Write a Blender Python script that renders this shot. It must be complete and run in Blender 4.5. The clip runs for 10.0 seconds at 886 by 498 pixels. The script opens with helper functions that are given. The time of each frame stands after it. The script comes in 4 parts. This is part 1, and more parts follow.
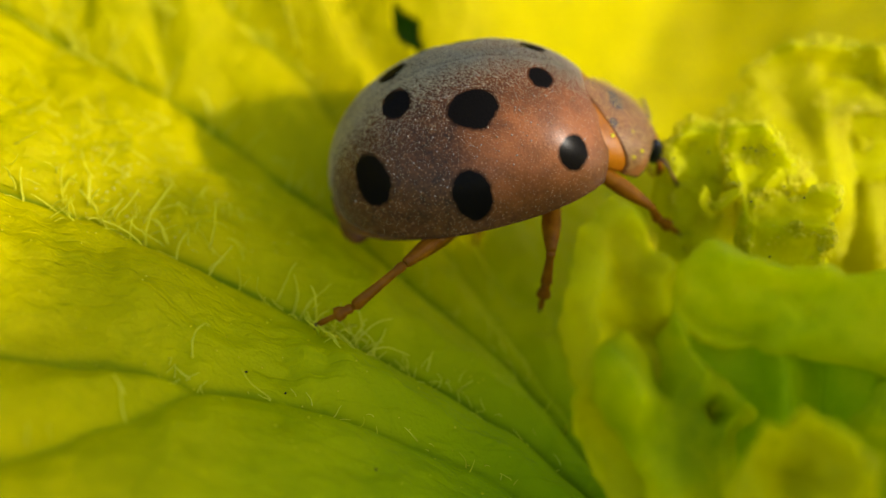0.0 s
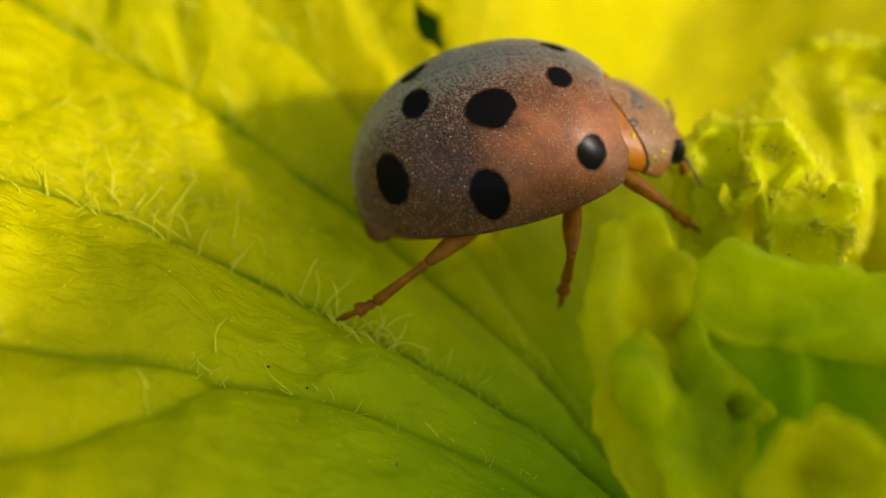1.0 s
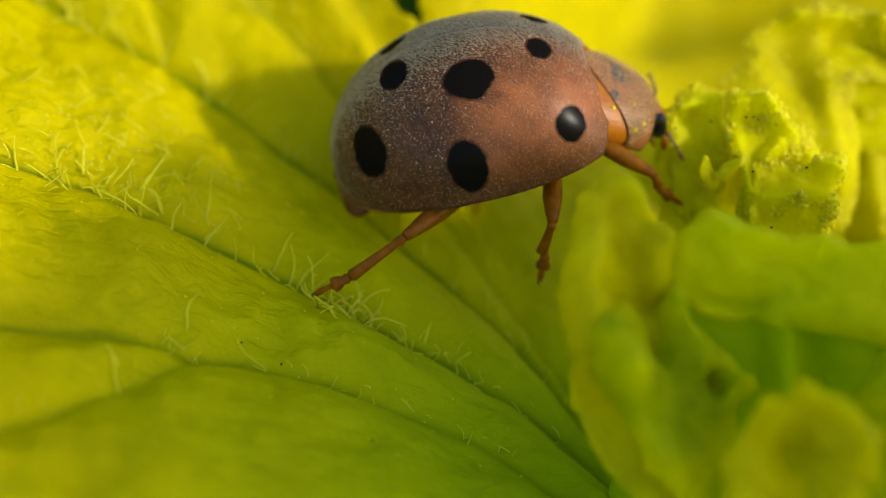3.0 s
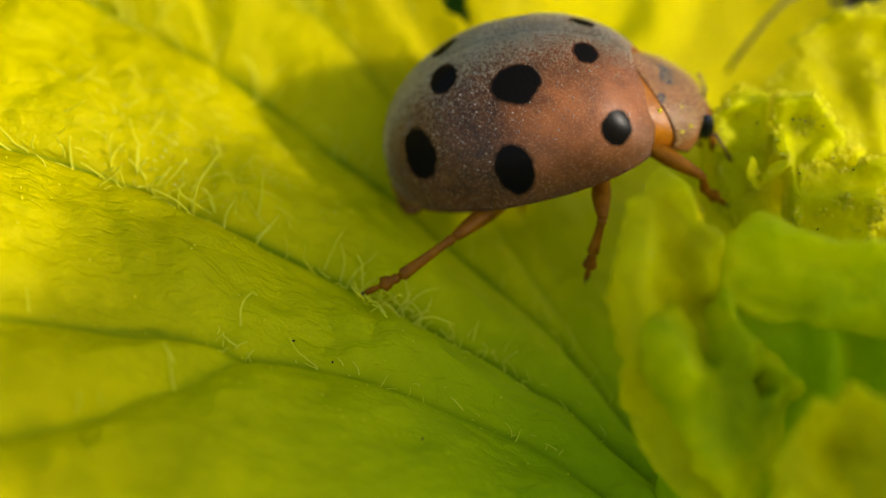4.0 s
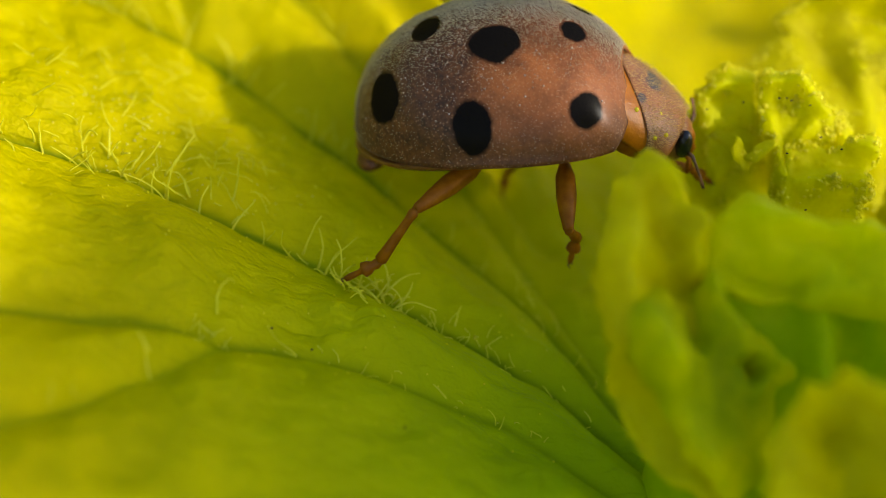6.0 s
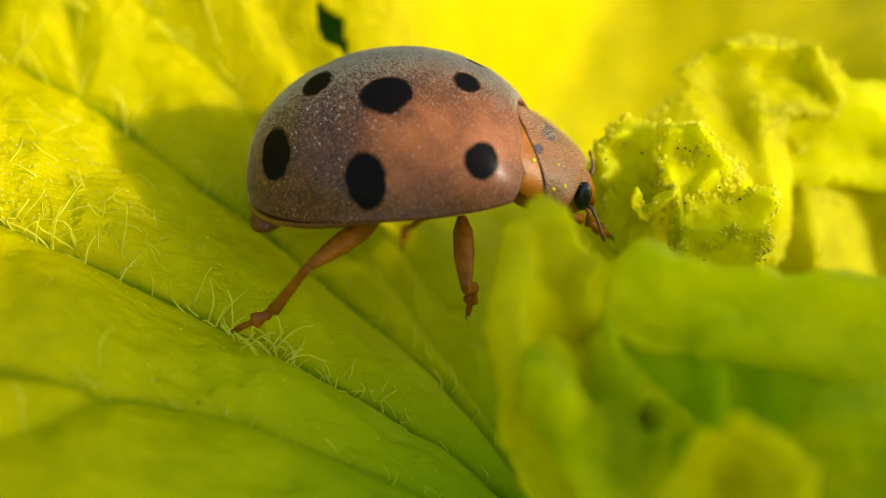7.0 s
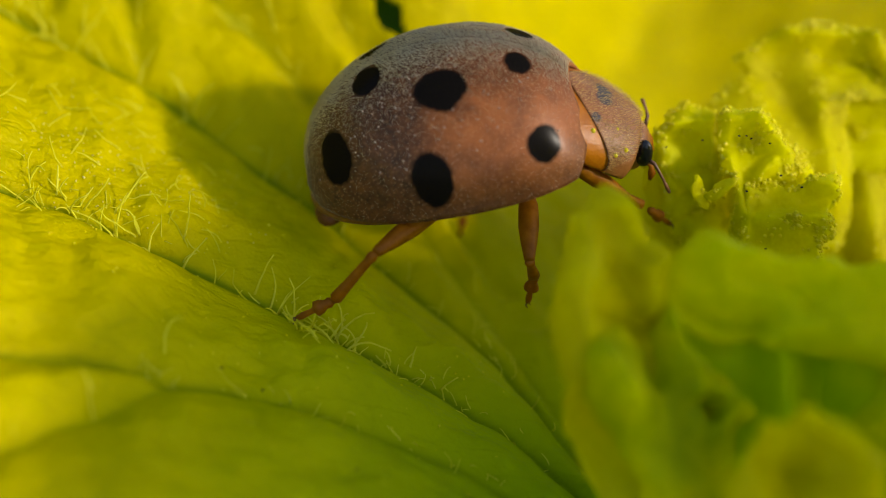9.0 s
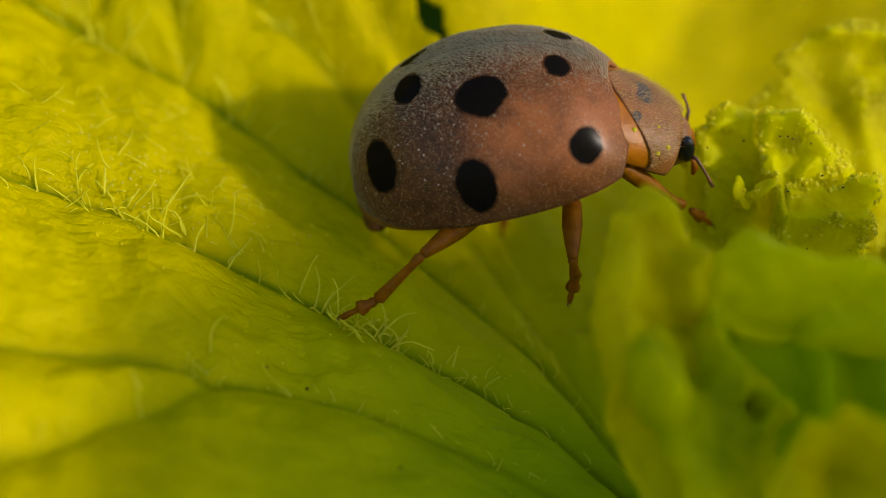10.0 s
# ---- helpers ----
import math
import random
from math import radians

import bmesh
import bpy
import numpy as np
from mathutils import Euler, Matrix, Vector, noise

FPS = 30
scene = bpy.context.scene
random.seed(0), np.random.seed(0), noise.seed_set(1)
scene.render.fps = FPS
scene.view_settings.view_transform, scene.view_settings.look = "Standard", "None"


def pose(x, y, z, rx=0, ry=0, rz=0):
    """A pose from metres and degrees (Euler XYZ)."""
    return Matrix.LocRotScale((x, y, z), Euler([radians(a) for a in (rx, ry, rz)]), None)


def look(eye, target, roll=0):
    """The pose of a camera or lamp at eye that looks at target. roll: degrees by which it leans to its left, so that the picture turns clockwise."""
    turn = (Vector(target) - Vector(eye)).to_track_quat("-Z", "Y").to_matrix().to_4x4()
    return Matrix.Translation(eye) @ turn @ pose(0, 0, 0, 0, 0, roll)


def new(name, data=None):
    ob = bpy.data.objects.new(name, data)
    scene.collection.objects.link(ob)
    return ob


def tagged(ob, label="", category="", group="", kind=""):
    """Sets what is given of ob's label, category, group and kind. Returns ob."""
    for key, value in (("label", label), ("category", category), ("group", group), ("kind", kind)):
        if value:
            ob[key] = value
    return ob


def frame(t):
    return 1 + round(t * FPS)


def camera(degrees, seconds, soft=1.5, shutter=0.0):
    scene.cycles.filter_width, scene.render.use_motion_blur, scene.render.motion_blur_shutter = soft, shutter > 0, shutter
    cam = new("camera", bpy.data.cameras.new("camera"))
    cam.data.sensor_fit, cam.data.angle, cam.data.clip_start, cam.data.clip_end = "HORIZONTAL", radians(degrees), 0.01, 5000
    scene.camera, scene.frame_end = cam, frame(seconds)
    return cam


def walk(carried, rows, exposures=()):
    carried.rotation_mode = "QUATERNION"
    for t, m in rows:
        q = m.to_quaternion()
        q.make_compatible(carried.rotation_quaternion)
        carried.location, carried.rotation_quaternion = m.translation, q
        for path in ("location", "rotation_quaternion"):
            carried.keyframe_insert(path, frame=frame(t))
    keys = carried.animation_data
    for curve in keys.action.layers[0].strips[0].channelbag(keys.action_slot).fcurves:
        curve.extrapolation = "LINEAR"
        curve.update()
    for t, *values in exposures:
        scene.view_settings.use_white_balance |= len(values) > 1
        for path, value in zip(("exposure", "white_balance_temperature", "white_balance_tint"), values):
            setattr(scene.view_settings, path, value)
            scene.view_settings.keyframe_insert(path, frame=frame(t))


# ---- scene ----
# All lengths below are in millimetres; MM turns them into the metres of the scene.
MM = 0.001

# ---- camera ----
cam = camera(32, 10.0, soft=0.7)
cam.data.dof.use_dof = True
cam.data.dof.focus_distance = 30.5 * MM
cam.data.dof.aperture_fstop = 44.0

PATH = [
    (0, (0.000, -27.585, 19.315), (0.450, 0.292, -0.144), 0.31),
    (0.5, (0.205, -27.797, 19.105), (1.084, 0.145, -0.247), 0.94),
    (1, (-0.157, -27.686, 19.491), (0.001, 0.095, -0.110), 0.23),
    (1.5, (-0.348, -27.634, 19.591), (-0.406, 0.526, 0.538), -0.08),
    (2, (-0.340, -27.625, 19.362), (-0.647, 0.295, -0.038), -0.57),
    (2.5, (0.233, -27.283, 18.838), (0.876, 0.734, -0.413), 0.63),
    (2.7, (0.233, -27.477, 18.974), (0.636, 0.303, -0.625), 0.35),
    (3.8, (-0.221, -26.936, 19.064), (0.011, 0.492, -1.027), 0.10),
    (4, (-0.230, -27.516, 19.468), (-0.558, -0.124, -0.671), -0.30),
    (4.5, (-0.057, -27.242, 19.029), (0.187, 0.585, -0.505), 0.28),
    (5, (-0.512, -27.252, 19.392), (-0.490, 0.649, -0.039), 0.27),
    (5.5, (-0.563, -26.952, 19.222), (-0.201, 0.848, -0.349), 0.21),
    (5.7, (-0.563, -27.007, 19.253), (-0.309, 0.165, -1.183), -0.01),
    (6.8, (0.410, -26.742, 18.121), (1.091, 1.145, -1.319), 1.04),
    (7, (0.398, -26.803, 18.154), (2.120, 1.396, -0.763), 1.78),
    (7.5, (-0.198, -26.714, 18.537), (0.508, 0.985, -1.167), 0.82),
    (8, (-0.790, -26.971, 18.911), (-0.399, 0.233, -1.479), 0.64),
    (8.5, (-0.439, -26.722, 18.794), (0.131, 0.659, -1.354), 0.62),
    (9, (-0.078, -26.695, 18.429), (0.832, 1.203, -0.984), 0.88),
    (9.5, (-0.205, -27.018, 18.494), (0.471, 0.909, -0.887), 0.61),
    (10, (-0.169, -26.906, 18.571), (-0.092, 1.010, -0.838), -0.14),
]

EXPOSURES = [(0, 0.6, 6800, 11), (4.5, 0.58, 6800, 11), (5, 0.52, 6800, 11), (5.6, 0.5, 6800, 11), (6.8, 0.9, 6900, 12), (7.05, 0.9, 6900, 12), (7.5, 0.1, 7050, 13), (8, 0.22, 7050, 13), (8.5, 0.5, 7050, 13), (9, 0.3, 7050, 13), (9.5, 0.1, 7050, 13), (10, 0.09, 7050, 13)]
walk(cam, [(t, look(Vector(eye) * MM, Vector(target) * MM, roll)) for t, eye, target, roll in PATH], EXPOSURES)

# ---- light ----
SUN_EL, SUN_AZ = 27.0, 25.0  # elevation; turn of the sun from +x towards the camera
SUN_DIR = Vector((math.cos(radians(SUN_EL)) * math.cos(radians(SUN_AZ)), -math.cos(radians(SUN_EL)) * math.sin(radians(SUN_AZ)), math.sin(radians(SUN_EL))))
world = bpy.data.worlds.new("sky")
scene.world = world
world.use_nodes = True
sky = world.node_tree.nodes.new("ShaderNodeTexSky")
sky.sky_type, sky.sun_disc = "NISHITA", False
sky.sun_elevation, sky.sun_rotation = radians(SUN_EL), radians(90 + SUN_AZ)
backdrop = world.node_tree.nodes["Background"]
backdrop.inputs["Strength"].default_value = 0.175
world.node_tree.links.new(sky.outputs["Color"], backdrop.inputs["Color"])
sun_data = bpy.data.lights.new("sun", "SUN")
sun_data.energy, sun_data.angle, sun_data.color = 2.4, radians(3.5), (1.0, 0.94, 0.84)
sun = new("sun", sun_data)
sun.matrix_world = look(SUN_DIR * 0.2, (0, 0, 0))


# ---- materials ----
class Nodes:
    """A small writer of node materials."""

    def __init__(self, name):
        self.mat = bpy.data.materials.new(name)
        self.mat.use_nodes = True
        self.tree = self.mat.node_tree
        self.bsdf = self.tree.nodes["Principled BSDF"]
        self.out = self.tree.nodes["Material Output"]
        self.coord = self.tree.nodes.new("ShaderNodeTexCoord")

    def link(self, a, b):
        self.tree.links.new(a, b)

    def set(self, **values):
        for key, value in values.items():
            self.bsdf.inputs[key.replace("_", " ")].default_value = value

    def noise(self, per_mm, detail=3.0, rough=0.6, vector=None):
        n = self.tree.nodes.new("ShaderNodeTexNoise")
        n.inputs["Scale"].default_value = per_mm / MM
        n.inputs["Detail"].default_value, n.inputs["Roughness"].default_value = detail, rough
        self.link(vector or self.coord.outputs["Object"], n.inputs["Vector"])
        return n.outputs["Fac"]

    def cells(self, per_mm):
        n = self.tree.nodes.new("ShaderNodeTexVoronoi")
        n.inputs["Scale"].default_value = per_mm / MM
        self.link(self.coord.outputs["Object"], n.inputs["Vector"])
        return n.outputs["Distance"]

    def ramp(self, fac, *stops):
        n = self.tree.nodes.new("ShaderNodeValToRGB")
        while len(n.color_ramp.elements) < len(stops):
            n.color_ramp.elements.new(0.5)
        for e, (at, colour) in zip(n.color_ramp.elements, stops):
            e.position, e.color = at, (*colour, 1)
        self.link(fac, n.inputs["Fac"])
        return n.outputs["Color"]

    def mix(self, fac, a, b, how="MIX"):
        n = self.tree.nodes.new("ShaderNodeMix")
        n.data_type, n.blend_type = "RGBA", how
        for socket, value in ((n.inputs[0], fac), (n.inputs[6], a), (n.inputs[7], b)):
            if isinstance(value, (int, float)):
                socket.default_value = value
            elif isinstance(value, tuple):
                socket.default_value = (*value, 1)
            else:
                self.link(value, socket)
        return n.outputs[2]

    def math(self, how, a, b=0.0, c=0.0):
        n = self.tree.nodes.new("ShaderNodeMath")
        n.operation = how
        for socket, value in zip(n.inputs, (a, b, c)):
            if isinstance(value, (int, float)):
                socket.default_value = value
            else:
                self.link(value, socket)
        return n.outputs[0]

    def bump(self, *layers):
        """Layers of (height, millimetres)."""
        last = None
        for height, depth in layers:
            n = self.tree.nodes.new("ShaderNodeBump")
            n.inputs["Distance"].default_value = depth * MM
            n.inputs["Strength"].default_value = 1.0
            self.link(height, n.inputs["Height"])
            if last:
                self.link(last, n.inputs["Normal"])
            last = n.outputs["Normal"]
        self.link(last, self.bsdf.inputs["Normal"])
        return last

    def thin(self, colour, share):
        """Lets a share of the light through, as leaves and petals do."""
        t = self.tree.nodes.new("ShaderNodeBsdfTranslucent")
        m = self.tree.nodes.new("ShaderNodeMixShader")
        m.inputs["Fac"].default_value = share
        if isinstance(colour, tuple):
            t.inputs["Color"].default_value = (*colour, 1)
        else:
            self.link(colour, t.inputs["Color"])
        self.link(self.bsdf.outputs[0], m.inputs[1])
        self.link(t.outputs[0], m.inputs[2])
        self.link(m.outputs[0], self.out.inputs["Surface"])


def petal_material(name, share):
    """Yellow petal skin; share: how much of the light goes through it."""
    n = Nodes(name)
    fine, broad = n.noise(9.0, 4), n.noise(0.55, 3)
    base = n.ramp(broad, (0.3, (0.66, 0.52, 0.0)), (0.55, (0.84, 0.665, 0.0)), (0.75, (0.9, 0.71, 0.0)))
    base = n.mix(0.25, base, n.ramp(fine, (0.3, (0.62, 0.52, 0.0)), (0.7, (0.9, 0.78, 0.0))))
    # shade of shallow dents painted in as darker olive patches
    base = n.mix(n.math("MULTIPLY", n.ramp(n.noise(1.1, 2, 0.5), (0.56, (0, 0, 0)), (0.7, (1, 1, 1))), 0.4), base, (0.46, 0.42, 0.0))
    vein = n.tree.nodes.new("ShaderNodeAttribute")
    vein.attribute_name = "vein"
    throat = n.tree.nodes.new("ShaderNodeAttribute")
    throat.attribute_name = "throat"
    # green of the throat, its outer reach painting in some shade
    base = n.mix(throat.outputs["Fac"], base, (0.37, 0.52, 0.0))
    base = n.mix(n.math("MULTIPLY", vein.outputs["Fac"], 0.95), base, (0.14, 0.22, 0.002))
    n.link(base, n.bsdf.inputs["Base Color"])
    n.set(Roughness=0.5)
    n.bsdf.inputs["Specular IOR Level"].default_value = 0.1
    # fine creases, drawn out across the veins
    turn = n.tree.nodes.new("ShaderNodeMapping")
    turn.inputs["Rotation"].default_value[2] = radians(-62)
    turn.inputs["Scale"].default_value = (0.45, 1.5, 1)
    n.link(n.coord.outputs["Object"], turn.inputs["Vector"])
    crease = n.math("ABSOLUTE", n.math("SUBTRACT", n.noise(1.5, 2, 0.5, turn.outputs["Vector"]), 0.5))
    crease = n.math("MINIMUM", 1.0, n.math("MULTIPLY", crease, 16.0))
    n.bump((n.cells(11.0), 0.02), (n.noise(3.0, 3), 0.04), (fine, 0.035), (crease, 0.022))
    n.thin(n.mix(0.6, base, (0.75, 0.91, 0.0)), share)
    return n.mat


def flesh_material(name, low, mid, high, share, grain=0.03, depth=0.0, patch=0.9):
    """Soft plant tissue: anthers, filaments, hairs; depth: how far light spreads inside it, in millimetres."""
    n = Nodes(name)
    broad, fine = n.noise(patch, 3), n.noise(14.0, 3)
    base = n.ramp(broad, (0.3, low), (0.52, mid), (0.75, high))
    base = n.mix(0.2, base, n.ramp(fine, (0.35, low), (0.7, high)))
    n.link(base, n.bsdf.inputs["Base Color"])
    n.set(Roughness=0.55)
    n.bsdf.inputs["Specular IOR Level"].default_value = 0.08
    n.bump((fine, grain))
    if depth:
        n.bsdf.inputs["Subsurface Weight"].default_value = 0.8
        n.bsdf.inputs["Subsurface Radius"].default_value = (1.0, 1.0, 0.15)
        n.bsdf.inputs["Subsurface Scale"].default_value = depth * MM
    n.thin(base, share)
    return n.mat


# Spots of one wing case: place (x, side, z) and half sizes (along, across), in millimetres.
SPOTS = [
    ((-0.94, 0.58, 2.43), (0.32, 0.37)),
    ((0.53, 1.27, 2.20), (0.49, 0.42)),
    ((1.97, 0.57, 1.92), (0.30, 0.27)),
    ((2.11, 1.64, 0.68), (0.33, 0.38)),
    ((0.02, 2.28, 0.9), (0.385, 0.55)),
    ((-1.84, 1.46, 1.4), (0.40, 0.54)),
]


def shell_material():
    n = Nodes("wing_case")
    sep = n.tree.nodes.new("ShaderNodeSeparateXYZ")
    n.link(n.coord.outputs["Object"], sep.inputs[0])
    side = n.math("ABSOLUTE", sep.outputs["Y"])
    edge = n.math("MULTIPLY_ADD", n.math("SUBTRACT", n.noise(1.7, 2), 0.5), 1.3, n.math("MULTIPLY", n.math("SUBTRACT", n.noise(5.0, 3), 0.5), 0.3))
    dark = None
    for (x, y, z), (along, across) in SPOTS:
        dx = n.math("DIVIDE", n.math("SUBTRACT", sep.outputs["X"], x * MM), along * MM)
        dy = n.math("DIVIDE", n.math("SUBTRACT", side, y * MM), across * MM)
        dz = n.math("DIVIDE", n.math("SUBTRACT", sep.outputs["Z"], z * MM), across * MM)
        far = n.math("ADD", n.math("ADD", n.math("MULTIPLY", dx, dx), n.math("MULTIPLY", dy, dy)), n.math("MULTIPLY", dz, dz))
        far = n.math("ADD", far, edge)
        inside = n.math("SMOOTH_MIN", 1.0, n.math("MAXIMUM", 0.0, n.math("MULTIPLY", n.math("SUBTRACT", 1.3, far), 2.4)), 0.1)
        dark = inside if dark is None else n.math("MAXIMUM", dark, inside)
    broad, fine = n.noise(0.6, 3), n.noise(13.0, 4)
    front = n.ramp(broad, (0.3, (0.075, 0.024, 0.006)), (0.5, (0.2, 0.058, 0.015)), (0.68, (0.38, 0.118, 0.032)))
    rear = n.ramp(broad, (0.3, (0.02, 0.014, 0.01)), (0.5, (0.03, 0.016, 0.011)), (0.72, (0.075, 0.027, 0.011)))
    # shade painted in: the case darkens to grey-brown from its middle to the rear
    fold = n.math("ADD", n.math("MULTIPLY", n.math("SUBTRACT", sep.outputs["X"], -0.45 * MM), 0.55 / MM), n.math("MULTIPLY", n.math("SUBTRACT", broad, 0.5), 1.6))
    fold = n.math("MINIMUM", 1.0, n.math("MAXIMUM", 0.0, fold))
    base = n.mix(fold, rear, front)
    # brown lower margin, darkened further to paint in the flank's shade
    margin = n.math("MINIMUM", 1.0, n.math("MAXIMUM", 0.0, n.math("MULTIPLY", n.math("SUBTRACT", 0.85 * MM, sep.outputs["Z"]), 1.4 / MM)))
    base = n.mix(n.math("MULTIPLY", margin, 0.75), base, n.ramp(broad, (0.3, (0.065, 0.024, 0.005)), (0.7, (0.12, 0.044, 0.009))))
    base = n.mix(0.2, base, n.ramp(fine, (0.38, (0.06, 0.022, 0.008)), (0.66, (0.38, 0.14, 0.04))))
    base = n.mix(0.2, base, n.ramp(n.noise(3.0, 4), (0.35, (0.045, 0.02, 0.008)), (0.65, (0.28, 0.1, 0.025))))
    stipple = n.ramp(n.cells(12.0), (0.14, (1, 1, 1)), (0.3, (0, 0, 0)))
    base = n.mix(n.math("MULTIPLY", stipple, n.math("MULTIPLY", n.noise(1.4, 3), 0.9)), base, (0.42, 0.22, 0.11))
    base = n.mix(dark, base, (0.006, 0.005, 0.004))
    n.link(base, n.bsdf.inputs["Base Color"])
    n.set(Roughness=0.48)
    n.link(n.math("MULTIPLY_ADD", dark, -0.14, 0.2), n.bsdf.inputs["Coat Weight"])
    n.link(n.math("MULTIPLY_ADD", dark, -0.12, 0.12), n.bsdf.inputs["Specular IOR Level"])
    n.link(n.math("MULTIPLY_ADD", dark, -0.06, 0.27), n.bsdf.inputs["Coat Roughness"])
    # a short nap over the case, thinner on the spots
    n.link(n.math("MULTIPLY_ADD", dark, -0.17, 0.17), n.bsdf.inputs["Sheen Weight"])
    n.bsdf.inputs["Sheen Roughness"].default_value = 0.35
    n.bsdf.inputs["Sheen Tint"].default_value = (0.95, 0.9, 0.76, 1)
    n.bump((fine, 0.005), (n.cells(16.0), 0.006))
    return n.mat


def chitin_material(name, low, high, rough=0.35, share=0.0):
    n = Nodes(name)
    base = n.ramp(n.noise(3.0, 3), (0.3, low), (0.7, high))
    n.link(base, n.bsdf.inputs["Base Color"])
    n.set(Roughness=rough)
    n.bump((n.noise(18.0, 3), 0.012))
    if share:
        n.thin(base, share)
    return n.mat


def pronotum_material():
    n = Nodes("pronotum")
    sep = n.tree.nodes.new("ShaderNodeSeparateXYZ")
    n.link(n.coord.outputs["Object"], sep.inputs[0])
    side = n.math("ABSOLUTE", sep.outputs["Y"])
    dark = None
    for x, y, z, r in ((3.3, 0.14, 0.45, 0.24), (3.12, 0.74, 0.42, 0.13)):
        far = None
        for socket, c in ((sep.outputs["X"], x), (side, y), (sep.outputs["Z"], z)):
            d = n.math("DIVIDE", n.math("SUBTRACT", socket, c * MM), r * MM)
            d = n.math("MULTIPLY", d, d)
            far = d if far is None else n.math("ADD", far, d)
        far = n.math("ADD", far, n.math("MULTIPLY", n.noise(9.0, 3), 0.9))
        inside = n.math("MINIMUM", 1.0, n.math("MAXIMUM", 0.0, n.math("MULTIPLY", n.math("SUBTRACT", 1.4, far), 2.0)))
        dark = inside if dark is None else n.math("MAXIMUM", dark, inside)
    base = n.ramp(n.noise(2.0, 4), (0.3, (0.15, 0.052, 0.012)), (0.7, (0.29, 0.11, 0.026)))
    base = n.mix(n.math("MULTIPLY", dark, 0.9), base, (0.02, 0.025, 0.03))
    n.link(base, n.bsdf.inputs["Base Color"])
    n.set(Roughness=0.4)
    n.bump((n.noise(14.0, 3), 0.02))
    return n.mat


PETAL = petal_material("petal", 0.5)
THIN_PETAL = petal_material("thin_petal", 0.42)
ANTHER = flesh_material("anther", (0.7, 0.66, 0.002), (0.82, 0.79, 0.003), (0.9, 0.88, 0.015), 0.45, 0.012, 0.6)
POLLEN = flesh_material("pollen", (0.86, 0.78, 0.01), (0.92, 0.86, 0.03), (0.96, 0.93, 0.1), 0.5, 0.003)
POLLEN.node_tree.nodes["Principled BSDF"].inputs["Roughness"].default_value = 0.2
POLLEN.node_tree.nodes["Principled BSDF"].inputs["Specular IOR Level"].default_value = 0.5
FILAMENT = flesh_material("filament", (0.3, 0.42, 0.002), (0.58, 0.64, 0.003), (0.92, 0.82, 0.004), 0.4, 0.008, 0.4, 0.75)
PALE_FLESH = flesh_material("pale_flesh", (0.58, 0.66, 0.002), (0.76, 0.78, 0.003), (0.92, 0.86, 0.006), 0.45, 0.015, 0.6)
HAIR = flesh_material("petal_hair", (0.8, 0.78, 0.02), (0.88, 0.86, 0.06), (0.93, 0.92, 0.14), 0.5, 0.003)
GREEN = flesh_material("green_flesh", (0.42, 0.6, 0.002), (0.54, 0.7, 0.003), (0.7, 0.78, 0.004), 0.4, 0.015, 0.9)
DULL = flesh_material("dull_filament", (0.52, 0.47, 0.002), (0.68, 0.62, 0.003), (0.8, 0.76, 0.003), 0.4, 0.015, 0.8)
LEAF = flesh_material("leaf", (0.02, 0.075, 0.02), (0.03, 0.1, 0.026), (0.05, 0.13, 0.034), 0.1)
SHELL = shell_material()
PRONOTUM = pronotum_material()
ORANGE = chitin_material("orange_cuticle", (0.4, 0.12, 0.003), (0.56, 0.19, 0.005), 0.35, 0.3)
LEG = chitin_material("leg", (0.26, 0.085, 0.003), (0.46, 0.17, 0.006), 0.38, 0.4)
LEG.node_tree.nodes["Principled BSDF"].inputs["Specular IOR Level"].default_value = 0.2
BELLY = chitin_material("belly", (0.12, 0.038, 0.007), (0.22, 0.075, 0.012))
EYE = chitin_material("eye", (0.004, 0.004, 0.005), (0.008, 0.008, 0.01), 0.12)
FEELER = chitin_material("feeler", (0.05, 0.02, 0.008), (0.2, 0.075, 0.02), 0.4)
PALE_HAIR = chitin_material("pale_hair", (0.78, 0.7, 0.48), (0.93, 0.87, 0.66), 0.2, 0.5)
PALE_HAIR.node_tree.nodes["Principled BSDF"].inputs["Specular IOR Level"].default_value = 0.9
GLINT_BEAD = chitin_material("glint_bead", (0.25, 0.19, 0.15), (0.45, 0.38, 0.32), 0.14)
DEW = flesh_material("dew", (0.75, 0.68, 0.05), (0.85, 0.8, 0.12), (0.92, 0.88, 0.3), 0.4, 0.002)
DEW.node_tree.nodes["Principled BSDF"].inputs["Roughness"].default_value = 0.1
DEW.node_tree.nodes["Principled BSDF"].inputs["Specular IOR Level"].default_value = 0.9
TAIL = chitin_material("tail", (0.09, 0.024, 0.003), (0.18, 0.05, 0.006), 0.5)
TAWNY_HAIR = chitin_material("tawny_hair", (0.6, 0.4, 0.14), (0.85, 0.66, 0.32), 0.25, 0.5)
ANT_BLACK = chitin_material("ant_cuticle", (0.008, 0.008, 0.007), (0.018, 0.017, 0.014), 0.4)
ANT_LEG = chitin_material("ant_leg", (0.03, 0.02, 0.012), (0.1, 0.075, 0.04), 0.35)


# ---- building helpers ----
def mesh_of(name, verts, faces, material, smooth=True):
    """A mesh from places in millimetres."""
    me = bpy.data.meshes.new(name)
    me.from_pydata((np.asarray(verts, float) * MM).tolist(), [], [list(f) for f in faces])
    me.materials.append(material)
    me.polygons.foreach_set("use_smooth", [smooth] * len(me.polygons))
    me.update()
    return me


